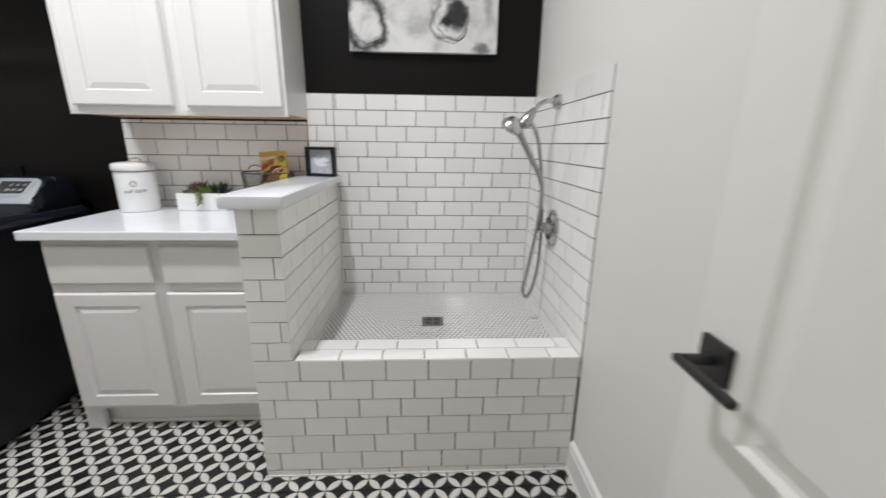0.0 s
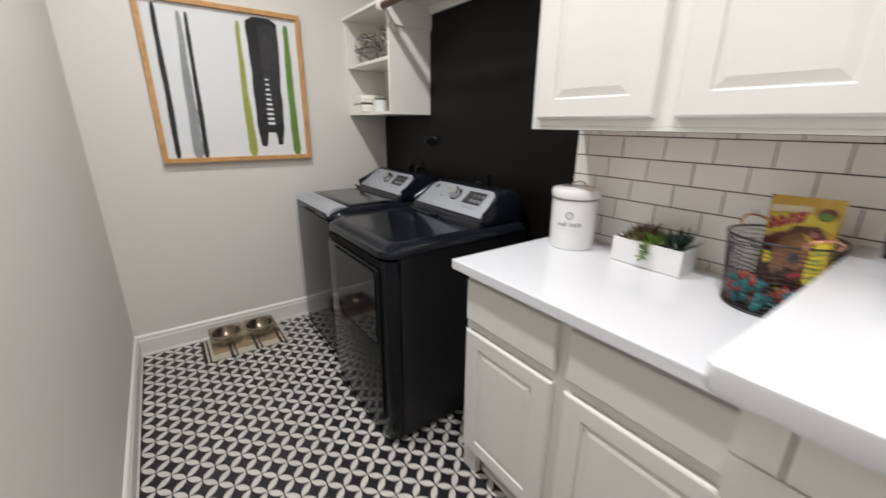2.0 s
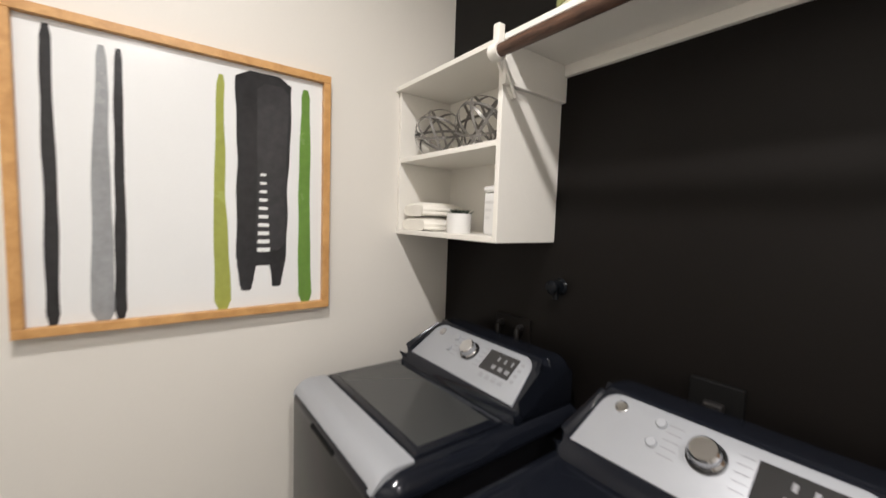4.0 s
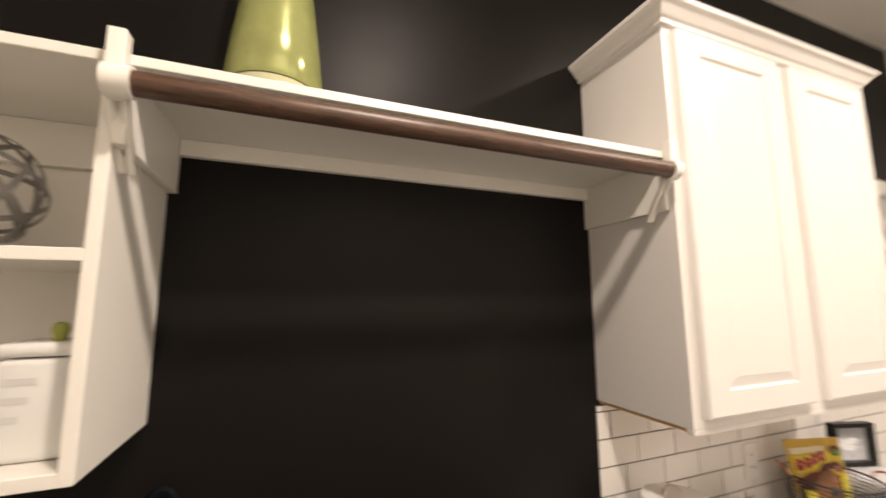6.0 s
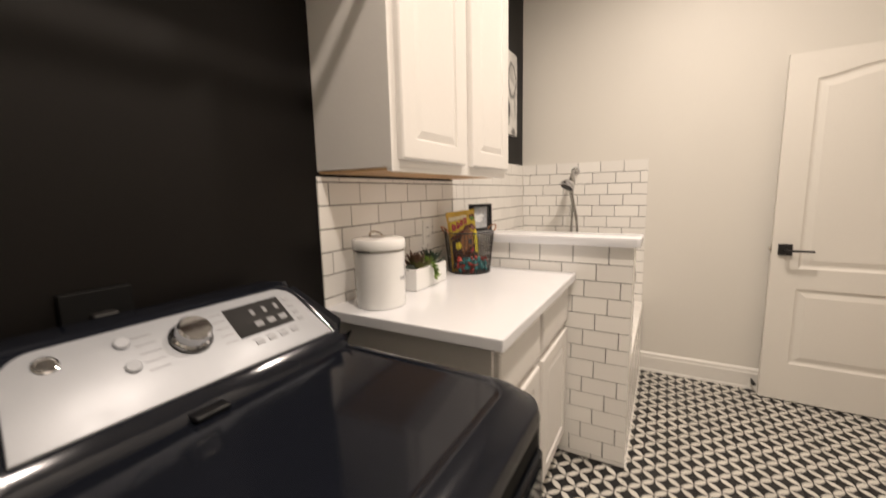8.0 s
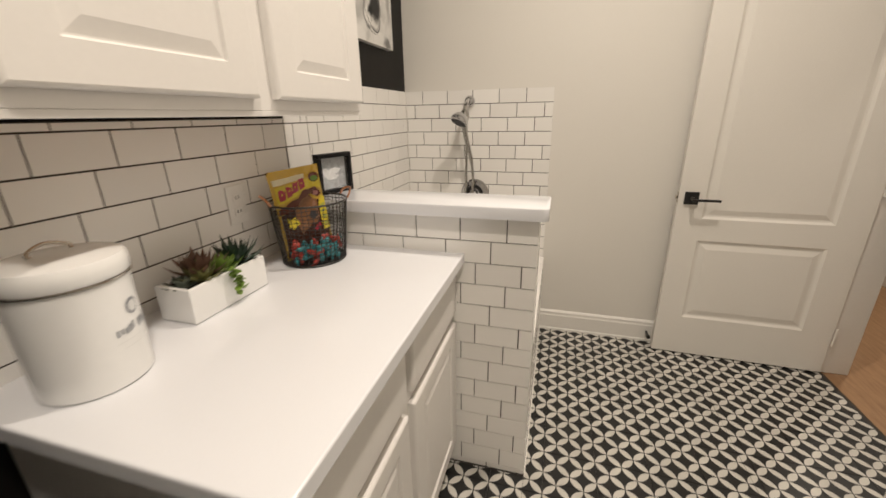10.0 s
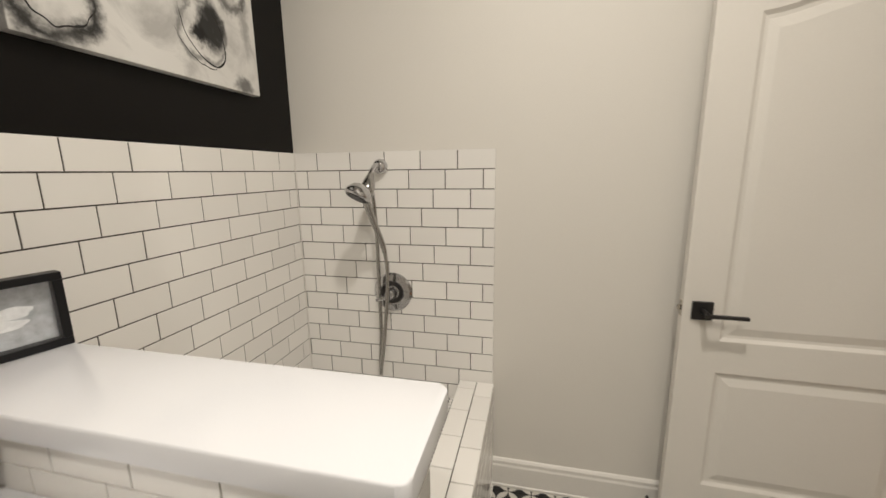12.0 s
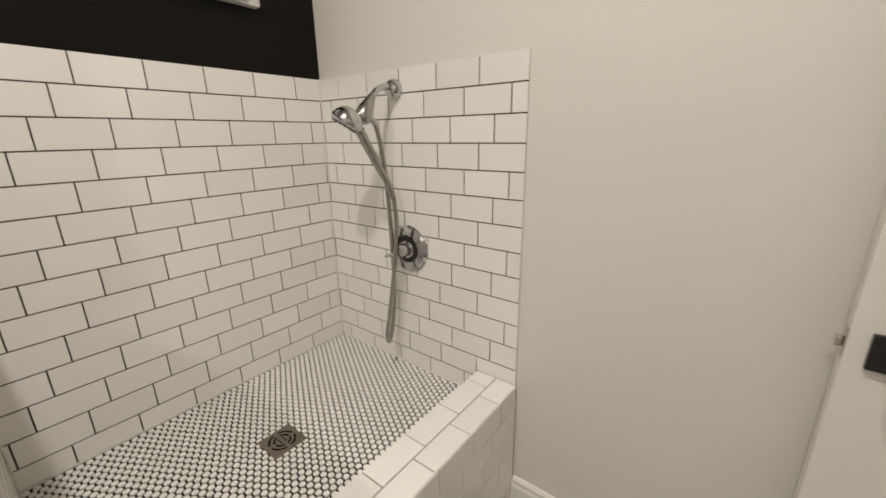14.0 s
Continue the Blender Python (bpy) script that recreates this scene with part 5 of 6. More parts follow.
BAG_PINK = painted("pink_print", (0.30, 0.12, 0.10), 0.3, 0.3, 30, 80, 0.05)
BAG_PALE = painted("pale_cream_print", (0.66, 0.60, 0.40), 0.3, 0.1, 60, 120, 0.05)
BAG_RED = painted("red_print", (0.32, 0.03, 0.05), 0.25, 0.1, 12, 60, 0.05)
BAG_RUST = painted("rust_print", (0.11, 0.032, 0.018), 0.25, 0.3, 30, 80, 0.05)
TEAL = painted("teal_wrapper", (0.05, 0.27, 0.30), 0.3, 0.2, 40, 100, 0.1)
CORAL = painted("red_wrapper", (0.40, 0.05, 0.035), 0.3, 0.2, 40, 100, 0.1)
SWEET = [sweet(m) for m in (TEAL, CORAL, CORAL, TEAL, TEAL)]
canister()
planter()
wire_basket()


def photo_frame():
    a, b_ = Vector((-1.190, -0.114, 1.1042)), Vector((-1.036, -0.160, 1.1042))
    c = thing("photo_frame", (a + b_) / 2, "small black shadow-box photo frame on the half wall cap", "photo frame")
    across = (b_ - a).normalized()
    w, h, d = (b_ - a).length, 0.146, 0.030
    m = Matrix((( across.x, -across.y, 0, a.x), (across.y, across.x, 0, a.y), (0, 0, 1, a.z), (0, 0, 0, 1)))

    def piece(name, bm, mt, label=""):
        bmesh.ops.transform(bm, matrix=m, verts=bm.verts)
        part(name, bm, mt, c, label)

    for bm in frame_bars("Y", 0, w, 0, h, 0.0150, 0, d, 0.0015):
        piece("frame_bar", bm, FRAME_BLACK)
    piece("backing", box(0.0135, w - 0.0135, d - 0.006, d - 0.001, 0.0135, h - 0.0135), PHOTO_GREY, "pale grey print")
    shape = bmesh.new()
    for cx, cz, rx, rz in ((0.062, 0.072, 0.028, 0.012), (0.092, 0.080, 0.026, 0.012), (0.078, 0.058, 0.032, 0.010), (0.045, 0.084, 0.012, 0.008)):
        ring = [shape.verts.new((cx + rx * math.cos(k * 0.4488) * (1 + 0.2 * math.sin(k * 2.3)), d - 0.0066 - cx * 0.003, cz + rz * math.sin(k * 0.4488))) for k in range(14)]
        shape.faces.new(ring)
    piece("pale_shape", shape, PHOTO_PALE)
    pane = box(0.0135, w - 0.0135, 0.006, 0.008, 0.0135, h - 0.0135)
    piece("glass_pane", pane, GLASS, "clear glass")


def clear_glass():
    m = mat("clear_glass", (1, 1, 1), 0.02)
    b = bsdf(m)
    b.inputs["Transmission Weight"].default_value = 1.0
    b.inputs["IOR"].default_value = 1.45
    return m


GLASS = clear_glass()
PHOTO_GREY = painted("grey_photo_print", (0.46, 0.48, 0.50), 0.5, 0.45, 18, 50, 0.0)
PHOTO_PALE = painted("pale_photo_tone", (0.80, 0.81, 0.81), 0.5, 0.2, 45, 120, 0.0)
FRAME_BLACK = mat("black_frame_lacquer", (0.004, 0.004, 0.005), 0.4, 0.0, 0.3)
photo_frame()
for ob in scene.objects:
    if ob.name.startswith("glass_pane"):
        ob.visible_shadow = False


def wall_outlet(x, z):
    o = thing("wall_outlet", (x, 0, z), "white duplex power outlet on the tile splashback", "outlet")
    part("cover_plate", box(x - 0.036, x + 0.036, -0.006, -0.0003, z - 0.058, z + 0.058, 0.002), WHITE_PLASTIC, o)
    for dz in (-0.021, 0.021):
        socket = part("socket", box(x - 0.016, x + 0.016, -0.0078, -0.0062, z + dz - 0.014, z + dz + 0.014, 0.0015), WHITE_PLASTIC, o)
        # black chips on the face stand for the shade inside the slots
        for dx in (-0.006, 0.006):
            part("slot", box(x + dx - 0.0012, x + dx + 0.0012, -0.0084, -0.0079, z + dz - 0.004, z + dz + 0.005), SHADE_AND_PLATE_BLACK, socket)


wall_outlet(-1.475, 1.130)

# ---------------------------------------------------------------- in the cubby and on the shelf


def band_sphere(x, y, z, r, tilts, label):
    c = thing("metal_band_sphere", (x, y, z - r), label, "ornament", "band spheres")
    for tx, tz in tilts:
        m = Matrix.Translation((x, y, z)) @ Euler((radians(tx), 0, radians(tz))).to_matrix().to_4x4()
        bm = bmesh.new()
        n = 40
        rings = []
        for k in range(n):
            a = 2 * math.pi * k / n
            rings.append([bm.verts.new(m @ Vector((q * math.cos(a), q * math.sin(a), s))) for q, s in ((r, -0.005), (r, 0.005), (r - 0.0012, 0.005), (r - 0.0012, -0.005))])
        for k in range(n):
            for j in range(4):
                bm.faces.new((rings[k][j], rings[k][(j + 1) % 4], rings[(k + 1) % n][(j + 1) % 4], rings[(k + 1) % n][j]))
        part("band", bm, BAND, c, "", 40)


BAND = painted("aged_pewter_band", (0.24, 0.23, 0.22), 0.4, 0.2, 30, 200, 0.1, metal=0.7)
band_sphere(-3.762, -0.155, 1.7692 + 0.103, 0.103, ((64, 10), (118, 70), (70, 130), (20, 40), (150, 20), (52, 95)), "openwork grey metal band sphere leaning in the cubby")
band_sphere(-3.500, -0.150, 1.7692 + 0.101, 0.101, ((84, 0), (98, 60), (75, 120), (35, 30), (145, 10), (62, 85), (120, 150), (48, 140)), "openwork grey metal band sphere with upright bands")


def towel(z, x0, x1, group="folded towels"):
    h, y0, y1 = 0.058, -0.262, -0.060
    outline = []
    # cross-section across x: a rounded fold
    n = 10
    for k in range(4 * n):
        a = 2 * math.pi * k / (4 * n)
        ca, sa = math.cos(a), math.sin(a)
        outline.append(((x0 + x1) / 2 + (x1 - x0) / 2 * abs(ca) ** 0.55 * (1 if ca > 0 else -1), z + h / 2 + h / 2 * abs(sa) ** 0.62 * (1 if sa > 0 else -1)))
    bm = bmesh.new()
    rings = []
    for j in range(13):
        y = y0 + (y1 - y0) * j / 12
        sh = 1 - 0.22 * (abs(j - 6) / 6) ** 6
        rings.append([bm.verts.new(((x0 + x1) / 2 + (px - (x0 + x1) / 2) * (0.98 + 0.02 * sh), y, z + (pz - z) * sh + 0.0025 * noise.noise((px * 30, y * 30, pz * 30)))) for px, pz in outline])
    for a, b in zip(rings, rings[1:]):
        for k in range(len(outline)):
            bm.faces.new((a[k], a[(k + 1) % len(outline)], b[(k + 1) % len(outline)], b[k]))
    bm.faces.new(rings[0]), bm.faces.new(rings[-1])
    t = thing("folded_towel", ((x0 + x1) / 2, -0.16, z), "cream folded terry towel stacked in the cubby", "towel", group)
    part("outer_fold", bm, TERRY, t, "", 60)
    for k in range(2):
        fold = spline([(x1 - 0.012, y0 - 0.001, z + 0.014 + 0.014 * k), (x1 + 0.012, y0 + 0.05, z + 0.012 + 0.015 * k), (x1 + 0.010, y1 - 0.05, z + 0.013 + 0.015 * k), (x1 - 0.012, y1, z + 0.014 + 0.014 * k)], 5)
        part("loose_fold", tube(fold, 0.0095, 8), TERRY, t, "", 60)


TERRY = painted("cream_terry", (0.90, 0.875, 0.80), 0.95, 0.06, 20, 420, 0.7, 0.004)
towel(1.4682, -3.864, -3.685)
towel(1.5270, -3.852, -3.696)

pot = thing("small_succulent_pot", (-3.545, -0.205, 1.468), "small white ceramic pot with a green succulent", "plant")
part("pot", lathe([(0, 0.0), (0.044, 0.0), (0.046, 0.003), (0.047, 0.072), (0.044, 0.073), (0.042, 0.062), (0, 0.062)], (-3.545, -0.205, 1.4682), sides=36), ENAMEL, pot, "", 40)
rosette("succulent", (-3.545, -0.205, 1.4682 + 0.063), 0.058, 11, 3, SUCC_DARK, pot, 0.26, 0.28, 11)

can = thing("shelf_canister", (-3.352, -0.175, 1.468), "white lidded square tin with grey printing in the cubby", "canister")
part("tin", box(-3.395, -3.302, -0.222, -0.126, 1.4682, 1.612, 0.010, 3), ENAMEL, can, "", 40)
part("lid", box(-3.397, -3.300, -0.224, -0.124, 1.6135, 1.634, 0.008, 3), ENAMEL, can, "", 40)
for k in range(3):
    part("printed_word", box(-3.385, -3.345 - 0.008 * k, -0.2226, -0.2222, 1.575 - 0.026 * k, 1.585 - 0.026 * k), PALE_PRINT, can)
part("knob", lathe([(0.008, 0), (0.009, 0.010), (0.011, 0.016), (0.009, 0.026), (0, 0.029)], (-3.338, -0.192, 1.6342), sides=20), OLIVE, can, "yellow-green knob", 40)


def vase():
    x, y, z = -3.060, -0.165, 2.0642
    c = thing("green_glass_vase", (x, y, z), "tall tapered yellow-green glass vase on the long shelf", "vase")
    body = [(0.0, 0.038), (0.088, 0.038), (0.0925, 0.048), (0.086, 0.120), (0.074, 0.210), (0.062, 0.300), (0.050, 0.380), (0.042, 0.440), (0.040, 0.470), (0.044, 0.490), (0.040, 0.490), (0.036, 0.470)]
    part("body", lathe(body, (x, y, z), sides=48), VASE, c, "", 50)
    part("foot", lathe([(0, 0), (0.088, 0.0), (0.091, 0.006), (0.090, 0.032), (0.085, 0.0378), (0, 0.0378)], (x, y, z), sides=48), VASE_FOOT, c, "pale clear glass foot", 50)


VASE = painted("lustrous_green_glass", (0.34, 0.37, 0.14), 0.16, 0.14, 8, 30, 0.0, metal=0.35)
VASE_FOOT = painted("pale_glass_foot", (0.46, 0.46, 0.30), 0.1, 0.08, 8, 30, 0.0)
vase()

# ---------------------------------------------------------------- dog bowls


def striped():
    m = mat("striped_runner", (0.5, 0.45, 0.36), 0.9)
    sep = node(m, "ShaderNodeSeparateXYZ")
    link(m, place_of(m), sep.inputs[0])
    v = math_node(m, "FRACT", math_node(m, "MULTIPLY", math_node(m, "ADD", sep.outputs[1], 2.025), 1 / 0.145))
    one = math_node(m, "LESS_THAN", math_node(m, "ABSOLUTE", math_node(m, "SUBTRACT", v, 0.12)), 0.065)
    two = math_node(m, "LESS_THAN", math_node(m, "ABSOLUTE", math_node(m, "SUBTRACT", v, 0.30)), 0.035)
    both = math_node(m, "MAXIMUM", one, two)
    weave = node(m, "ShaderNodeTexNoise", Scale=220.0, Detail=2.0)
    link(m, place_of(m), weave.inputs["Vector"])
    mix = node(m, "ShaderNodeMix")
    mix.data_type = "RGBA"
    mix.inputs[6].default_value = (0.50, 0.45, 0.35, 1)
    mix.inputs[7].default_value = (0.03, 0.028, 0.026, 1)
    link(m, both, mix.inputs[0])
    mul = node(m, "ShaderNodeVectorMath")
    mul.operation = "SCALE"
    link(m, mix.outputs[2], mul.inputs[0])
    link(m, math_node(m, "ADD", weave.outputs["Fac"], 0.5), mul.inputs["Scale"])
    link(m, mul.outputs[0], bsdf(m).inputs["Base Color"])
    relief = node(m, "ShaderNodeBump", Strength=0.5, Distance=0.002)
    link(m, weave.outputs["Fac"], relief.inputs["Height"])
    link(m, relief.outputs[0], bsdf(m).inputs["Normal"])
    return m


runner = whole("striped_mat", box(-3.855, -3.560, -1.437, -0.945, 0.0005, 0.0065, 0.002), striped(), "cream and black striped woven mat under the dog bowls", "mat")


def smoky_acrylic():
    m = mat("smoky_clear_acrylic", (0.55, 0.48, 0.37), 0.06)
    bsdf(m).inputs["Transmission Weight"].default_value = 0.92
    bsdf(m).inputs["IOR"].default_value = 1.3
    return m


STAND = smoky_acrylic()
BOWL_Y, BOWL_R = (-1.287, -1.087), 0.084
BOWL_METAL = painted("smoky_brown_metal", (0.30, 0.25, 0.19), 0.2, 0.1, 12, 200, 0.03, metal=0.9)
stand = thing("bowl_stand", (-3.73, -1.20, 0.0065), "low smoky clear acrylic stand holding two dog bowls", "bowl stand")


def pierced_plate(x0, x1, y0, y1, z0, z1, spots, r, n=32):
    """A plate cut into one field round each hole."""
    bm = bmesh.new()
    step = (y1 - y0) / len(spots)
    for k, (cx, cy) in enumerate(spots):
        lo, hi = y0 + k * step, y0 + (k + 1) * step
        rings = []
        for z in (z0, z1):
            inner, outer = [], []
            for j in range(n):
                a = 2 * math.pi * (j + 0.5) / n
                ca, sa = math.cos(a), math.sin(a)
                far = min((x1 - cx) / ca if ca > 0 else (x0 - cx) / ca, (hi - cy) / sa if sa > 0 else (lo - cy) / sa)
                inner.append(bm.verts.new((cx + r * ca, cy + r * sa, z)))
                outer.append(bm.verts.new((cx + far * ca, cy + far * sa, z)))
            rings.append((inner, outer))
        for j in range(n):
            i = (j + 1) % n
            (a0, b0), (a1, b1) = rings
            bm.faces.new((a0[j], a0[i], b0[i], b0[j]))
            bm.faces.new((a1[j], a1[i], b1[i], b1[j]))
            bm.faces.new((a0[j], a0[i], a1[i], a1[j]))
            bm.faces.new((b0[j], b0[i], b1[i], b1[j]))
    return bm


panes = [part("top_plate", pierced_plate(-3.840, -3.625, -1.383, -0.990, 0.086, 0.091, [(-3.733, q) for q in BOWL_Y], BOWL_R + 0.003), STAND, stand)]
for yy in (-1.383, -0.995):
    panes.append(part("end_plate", box(-3.838, -3.627, yy, yy + 0.005, 0.0068, 0.0857, 0.001), STAND, stand))
panes.append(part("front_plate", box(-3.632, -3.627, -1.3775, -0.9955, 0.0068, 0.0857, 0.001), STAND, stand))
for pane in panes:
    pane.visible_shadow = False


def bowl(y):
    c = thing("dog_bowl", (-3.733, y, 0.02), "round smoky brown metal dog bowl in the clear stand", "bowl", "dog bowls")
    at_ = (-3.733, y, 0.0)
    outer = [(0.0, 0.026), (0.040, 0.028), (0.062, 0.044), (0.078, 0.072), (0.0825, 0.0925), (0.093, 0.0930), (0.0945, 0.0955), (0.090, 0.0970), (0.0815, 0.0960), (0.0755, 0.074), (0.060, 0.048), (0.038, 0.033), (0.0, 0.031)]
    part("shell", lathe(outer, at_, sides=44), BOWL_METAL, c, "", 40)
    part("rubber_ring", lathe([(0.034, 0.0260), (0.034, 0.0200), (0.028, 0.0200), (0.028, 0.0262)], at_, sides=32), IRON, c, "black rubber base ring", 40)


for y in BOWL_Y:
    bowl(y)

# ---------------------------------------------------------------- hall bench
bench = thing("mudroom_bench", (1.25, -3.78, 0), "white built-in bench with open cubbies in the hall", "bench")
part("plinth", box(0.30, 2.20, -4.0, -3.55, 0.0, 0.105, 0.003), TRIM, bench)
for bx in (0.30, 0.765, 1.235, 1.705, 2.175):
    part("divider", box(bx, bx + 0.025, -4.0, -3.55, 0.1055, 0.3795, 0.002), TRIM, bench)
part("back_board", box(0.326, 2.174, -3.999, -3.985, 0.106, 0.3794), TRIM, bench)
part("seat_board", box(0.28, 2.20, -4.0, -3.53, 0.380, 0.430, 0.003), TRIM, bench)
cushion = whole("bench_cushion", box(0.30, 2.18, -3.99, -3.535, 0.4305, 0.595, 0.03, 4), painted("grey_linen", (0.50, 0.48, 0.44), 0.95, 0.08, 10, 400, 0.5), "pale grey linen cushion on the bench", "cushion", smooth=50)
pillow = bmesh.new()
bmesh.ops.create_uvsphere(pillow, u_segments=24, v_segments=14, radius=1)
for v in pillow.verts:
    sx, sz = abs(v.co.x) ** 0.55 * (1 if v.co.x > 0 else -1), abs(v.co.z) ** 0.55 * (1 if v.co.z > 0 else -1)
    v.co = Vector((1.24 + 0.26 * sx, -3.84 + 0.075 * v.co.y, 0.595 + 0.225 + 0.225 * sz))
whole("throw_pillow", pillow, painted("bottle_green_velvet", (0.010, 0.060, 0.030), 0.8, 0.2, 8, 300, 0.4), "bottle green velvet pillow standing on the bench", "pillow", smooth=60)

# ---------------------------------------------------------------- tiles, piece by piece
TILE_MESH = {}
THICK = 0.006


def tile_mesh(w, h, material):
    key = (round(w, 3), round(h, 3), material.name)
    if key not in TILE_MESH:
        bm = bmesh.new()
        rings = []
        for inset, n in ((0, -THICK), (0, -0.0014), (0.0003, 0)):
            rings.append([bm.verts.new((a * (w / 2 - inset), b * (h / 2 - inset), n)) for a, b in ((-1, -1), (1, -1), (1, 1), (-1, 1))])
        for r0, r1 in zip(rings, rings[1:]):
            for k in range(4):
                bm.faces.new((r0[k], r0[(k + 1) % 4], r1[(k + 1) % 4], r1[k]))
        bm.faces.new(rings[-1])
        TILE_MESH[key] = mesh_of(bm, "tile", material)
    return TILE_MESH[key]


def plane(normal, at):
    """From (across, up, out) to the world, for a surface with that normal through that place."""
    x, y, z = Vector((1, 0, 0)), Vector((0, 1, 0)), Vector((0, 0, 1))
    u, v, n = {"-Y": (x, z, -y), "-X": (-y, z, -x), "+X": (y, z, x), "+Y": (-x, z, y), "+Z": (x, y, z)}[normal]
    m = Matrix((u, v, n)).transposed().to_4x4()
    return Matrix.Translation(at) @ m


RNG = random.Random(3)


def tile_field(parent, m, u0, u1, rows, gap=0.0036, pitch=0.1565, material=TILE):
    """Courses of tiles from u0 to u1; rows: (low, high, place of one joint)."""
    for lo, hi, j in rows:
        if hi - lo < 0.008:
            continue
        k = math.floor((u0 - j) / pitch)
        a = u0
        while a < u1 - 1e-4:
            k += 1
            b = min(u1, j + k * pitch)
            if b - a > 0.007:
                ob = new("tile", tile_mesh(b - a - gap, hi - lo - gap, material))
                tip = Euler((RNG.gauss(0, 0.0016), RNG.gauss(0, 0.0016), 0)).to_matrix().to_4x4()
                ob.matrix_basis = m @ Matrix.Translation(((a + b) / 2, (lo + hi) / 2, RNG.uniform(-0.0006, 0.0))) @ tip
                ob.parent = parent
            a = max(b, a)


COURSE = 0.0795
wall_rows = []
for r in range(14):
    hi = 1.517 - COURSE * r
    wall_rows.append((max(hi - COURSE, PAN + 0.002), hi, r))
north = plane("-Y", (0, 0, 0))
tile_field(bed_shower, north, PONY1, -0.002, [(lo, hi, -0.109 - 0.052 * r) for lo, hi, r in wall_rows])
tile_field(bed_mid, north, -1.2, PONY1, [(lo, hi, -0.109 - 0.052 * r) for lo, hi, r in wall_rows if lo > 1.10])
tile_field(bed_north, north, -2.140, -1.2, [(max(lo, 0.922), min(hi, 1.3765), -0.109 - 0.052 * r) for lo, hi, r in wall_rows if lo < 1.376 and hi > 0.935])
east = plane("-X", (0, 0, 0))
tile_field(bed_east, east, 0.002, 0.889, [(lo, hi, 0.578 - 0.052 * r) for lo, hi, r in wall_rows])

low_rows = [(0.004, 0.027, -1)] + [(0.027 + 0.079 * k, 0.027 + 0.079 * (k + 1), k) for k in range(5)] + [(0.422, 0.508, 5)]
high_rows = [(0.508, 0.580, 6)] + [(0.027 + 0.079 * k, 0.027 + 0.079 * (k + 1), k) for k in range(7, 12)] + [(0.975, 1.0625, 12)]
front = plane("-Y", (0, FRONT, 0))
tile_field(curb, front, PONY0, -0.001, [(lo, hi, -1.038 + 0.052 * (k - 5)) for lo, hi, k in low_rows])
tile_field(pony, front, PONY0, PONY1, [(lo, hi, -1.038 + 0.052 * (k - 5)) for lo, hi, k in high_rows])
left = plane("-X", (PONY0, 0, 0))
tile_field(pony, left, 0.5825, -FRONT - 0.0005, [(lo, hi, 0.791 + 0.052 * (k - 12)) for lo, hi, k in low_rows + high_rows[:-1]])
tile_field(pony, left, 0.002, 0.5825, [(0.922, 0.975, 0.739)])
tile_field(pony, left, 0.002, -FRONT - 0.0005, [(0.975, 1.0625, 0.791)])
right = plane("+X", (PONY1, 0, 0))
tile_field(pony, right, CURB_IN, -0.002, [(max(lo, PAN + 0.002), hi, -0.70 + 0.052 * k) for lo, hi, k in low_rows[-1:]])
tile_field(pony, right, FRONT + 0.0005, -0.002, [(lo, hi, -0.70 + 0.052 * k) for lo, hi, k in high_rows])
tile_field(curb, plane("+Z", (0, 0, CURB_TOP)), PONY1, -0.002, [(FRONT, -0.8185, -0.114), (-0.8185, CURB_IN, -0.064)])
tile_field(curb, plane("+Y", (0, CURB_IN, 0)), 0.002, -PONY1, [(PAN + 0.002, CURB_TOP - 0.006, 0.064)])
# white sealant lines in the inner corners
bm = box(-0.0045, 0.0, -0.0045, 0.0, PAN, 1.517)
box(PONY1, PONY1 + 0.004, -0.004, 0.0, PAN, 1.062, bm=bm)
box(PONY1, -0.0046, -0.004, 0.0, PAN - 0.002, PAN + 0.004, bm=bm)
box(-0.004, 0.0, CURB_IN, -0.0047, PAN - 0.002, PAN + 0.004, bm=bm)
box(PONY1, PONY1 + 0.004, CURB_IN, -0.0047, PAN - 0.002, PAN + 0.004, bm=bm)
box(PONY1 + 0.0045, -0.0047, CURB_IN, CURB_IN + 0.004, PAN - 0.002, PAN + 0.004, bm=bm)
box(PONY1, PONY1 + 0.003, FRONT + 0.002, CURB_IN, CURB_TOP - 0.004, CURB_TOP + 0.003, bm=bm)
box(PONY0 - 0.004, -0.001, FRONT - 0.005, FRONT - 0.0002, 0.0, 0.006, bm=bm)
structure("trim_sealant", bm, CAULK, "white sealant line in the shower corners")

# hexagon mosaic
HEX = 0.0215


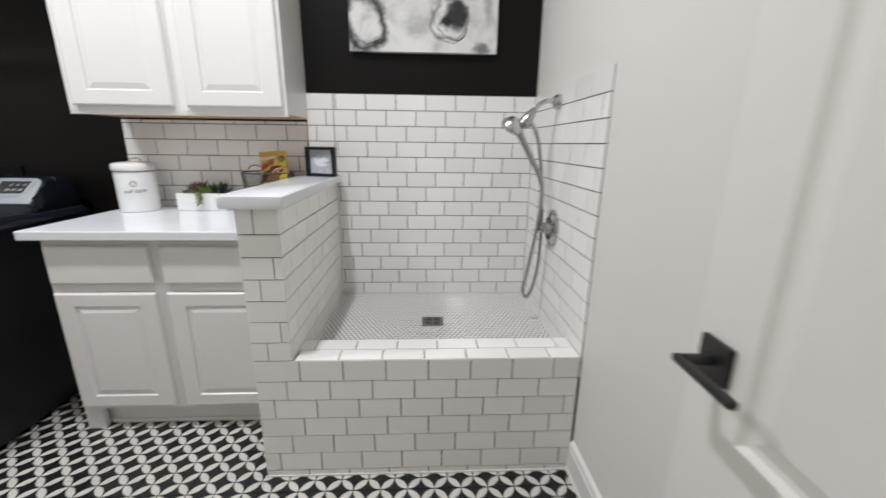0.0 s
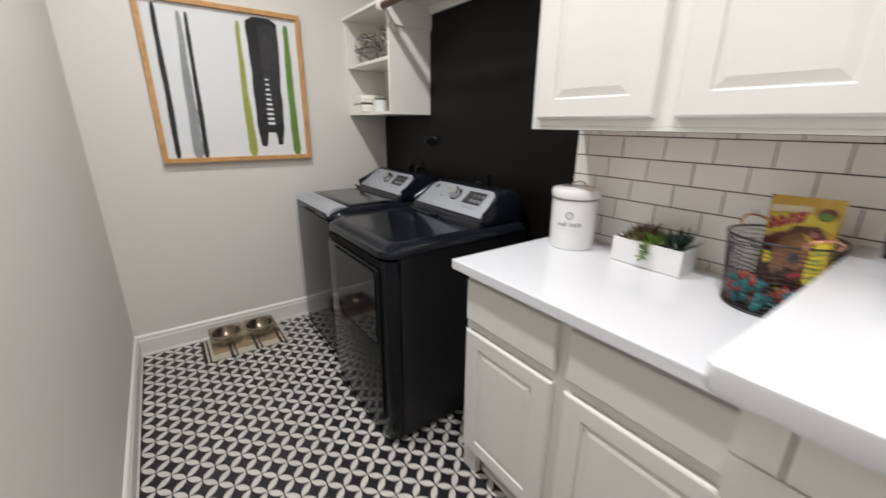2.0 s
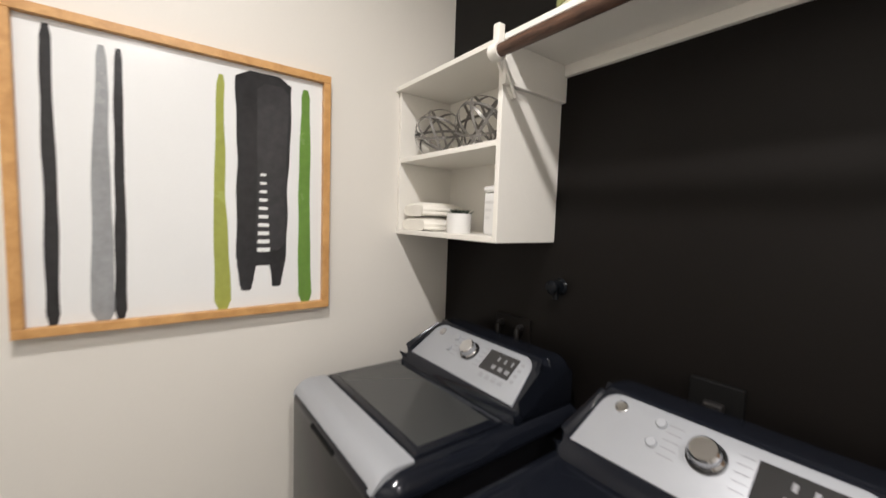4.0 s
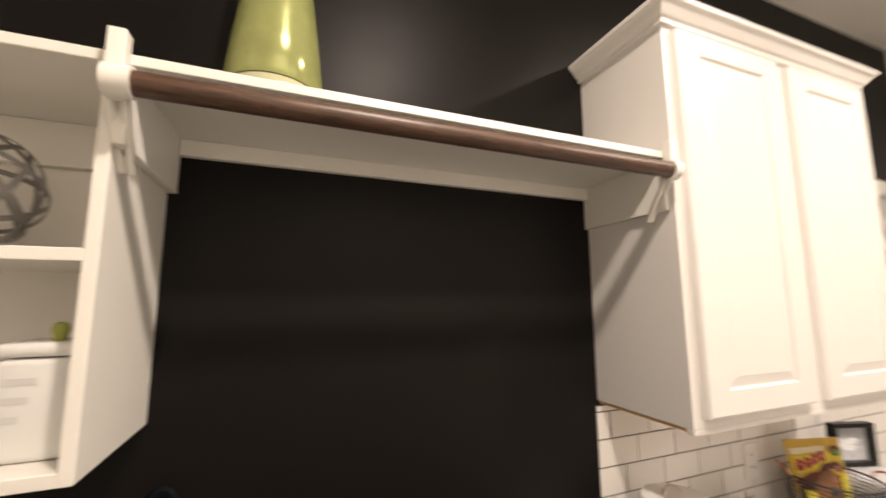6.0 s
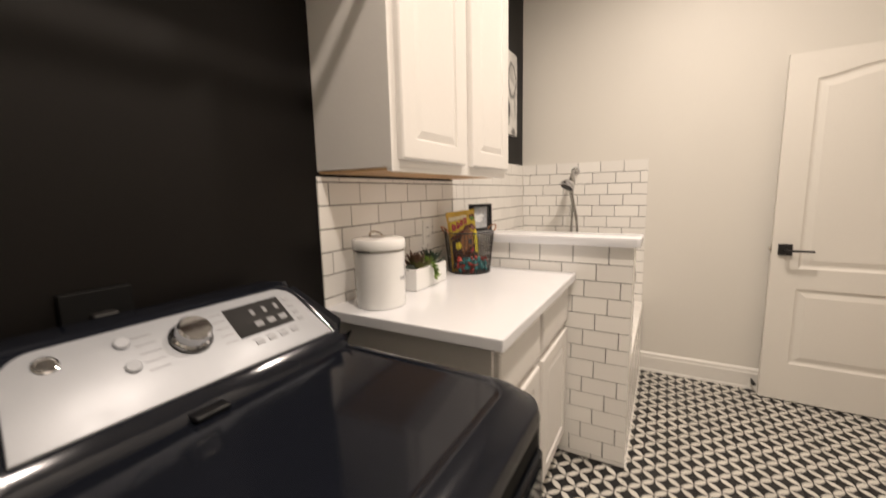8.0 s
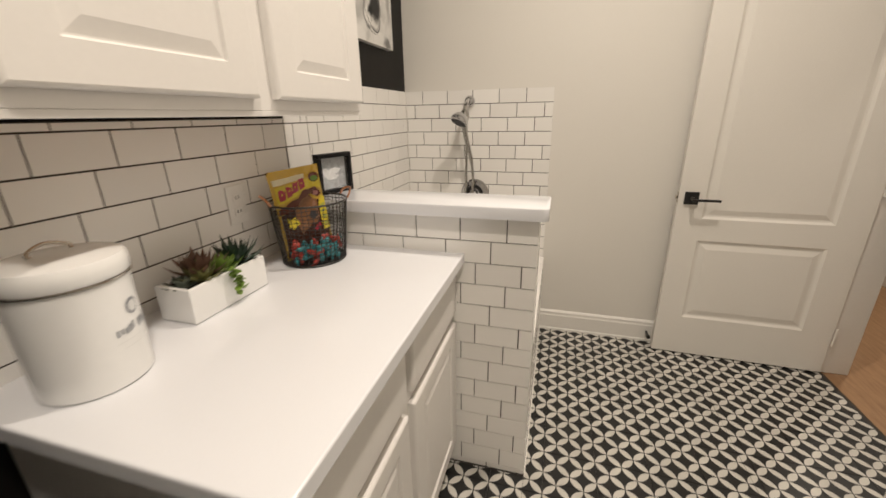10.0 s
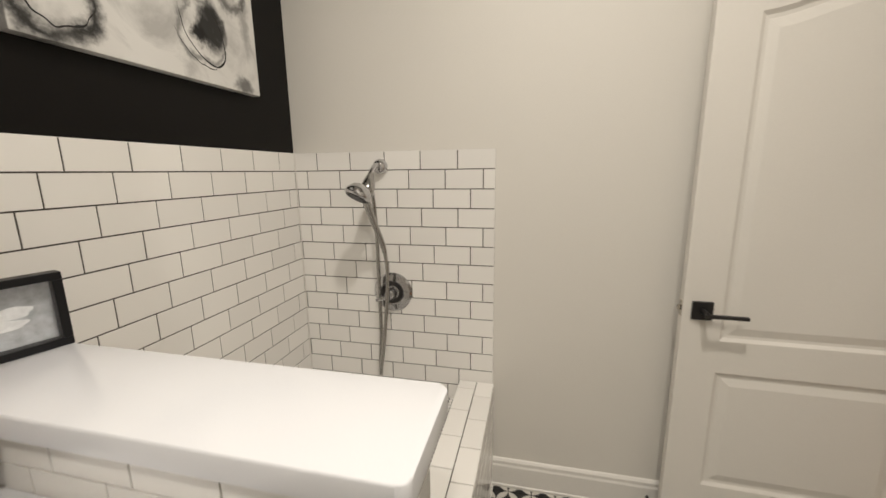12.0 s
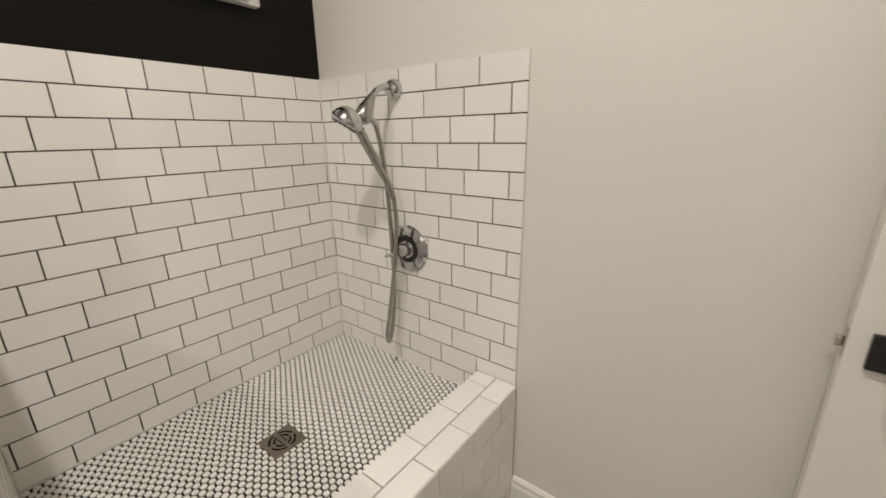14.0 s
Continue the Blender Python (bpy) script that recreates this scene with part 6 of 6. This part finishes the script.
def hex_ring(bm, x, y, z, r, top):
    rings = []
    for s, h in ((1.0, z - 0.004), (1.0, z - 0.0007), (0.93, z)):
        rings.append([bm.verts.new((x + r * s * math.sin(math.pi / 3 * k), y + r * s * math.cos(math.pi / 3 * k), h)) for k in range(6)])
    for a, b in zip(rings, rings[1:]):
        for k in range(6):
            bm.faces.new((a[k], a[(k + 1) % 6], b[(k + 1) % 6], b[k]))
    bm.faces.new(rings[-1])


single = bmesh.new()
hex_r = (HEX - 0.0054) / math.sqrt(3)
hex_ring(single, 0, 0, 0, hex_r, True)
HEX_MESH = mesh_of(single, "hexagon_tile", TILE)
rest = bmesh.new()
row = 0
y = CURB_IN
while y < 0.001:
    x = PONY1 + (HEX / 2 if row % 2 else 0)
    while x < 0.001:
        if abs(x + 0.545) > 0.051 or abs(y + 0.390) > 0.051:
            if -0.62 < x < -0.17 and -0.735 < y < -0.50:
                ob = new("hexagon_tile", HEX_MESH)
                ob.location = (x, y, PAN + RNG.uniform(-0.0004, 0.0004))
                ob.parent = pan
            else:
                hex_ring(rest, x, y, PAN + RNG.uniform(-0.0004, 0.0004), hex_r, True)
        x += HEX
    y += HEX * math.sqrt(3) / 2
    row += 1
data = bpy.data.meshes.new("hexagon_mosaic")
rest.to_mesh(data)
rest.free()
data.materials.append(TILE)
mosaic = new("hexagon_mosaic", data)
mosaic.parent = pan
tagged(mosaic, kind="stuff")

# patterned floor tiles
SQ = 0.205
ground = plane("+Z", (0, 0, 0))


def floor_area(x0, x1, y0, y1):
    j = math.floor((y0 + 0.968) / SQ)
    while -0.968 + j * SQ < y1:
        lo, hi = max(y0, -0.968 + j * SQ), min(y1, -0.968 + (j + 1) * SQ)
        j += 1
        if hi - lo > 0.005:
            tile_field(floor, ground, x0, x1, [(lo, hi, -0.853)], 0.0012, SQ, FLOOR)


floor_area(WEST + 0.002, PONY0 - 0.002, SOUTH + 0.002, FRONT)
floor_area(WEST + 0.002, PONY0 - 0.002, FRONT, -0.02)
floor_area(PONY0 - 0.002, 0.004, SOUTH + 0.002, FRONT - 0.001)
floor_area(JOG + 0.002, 0.004, ALCOVE, SOUTH + 0.002)
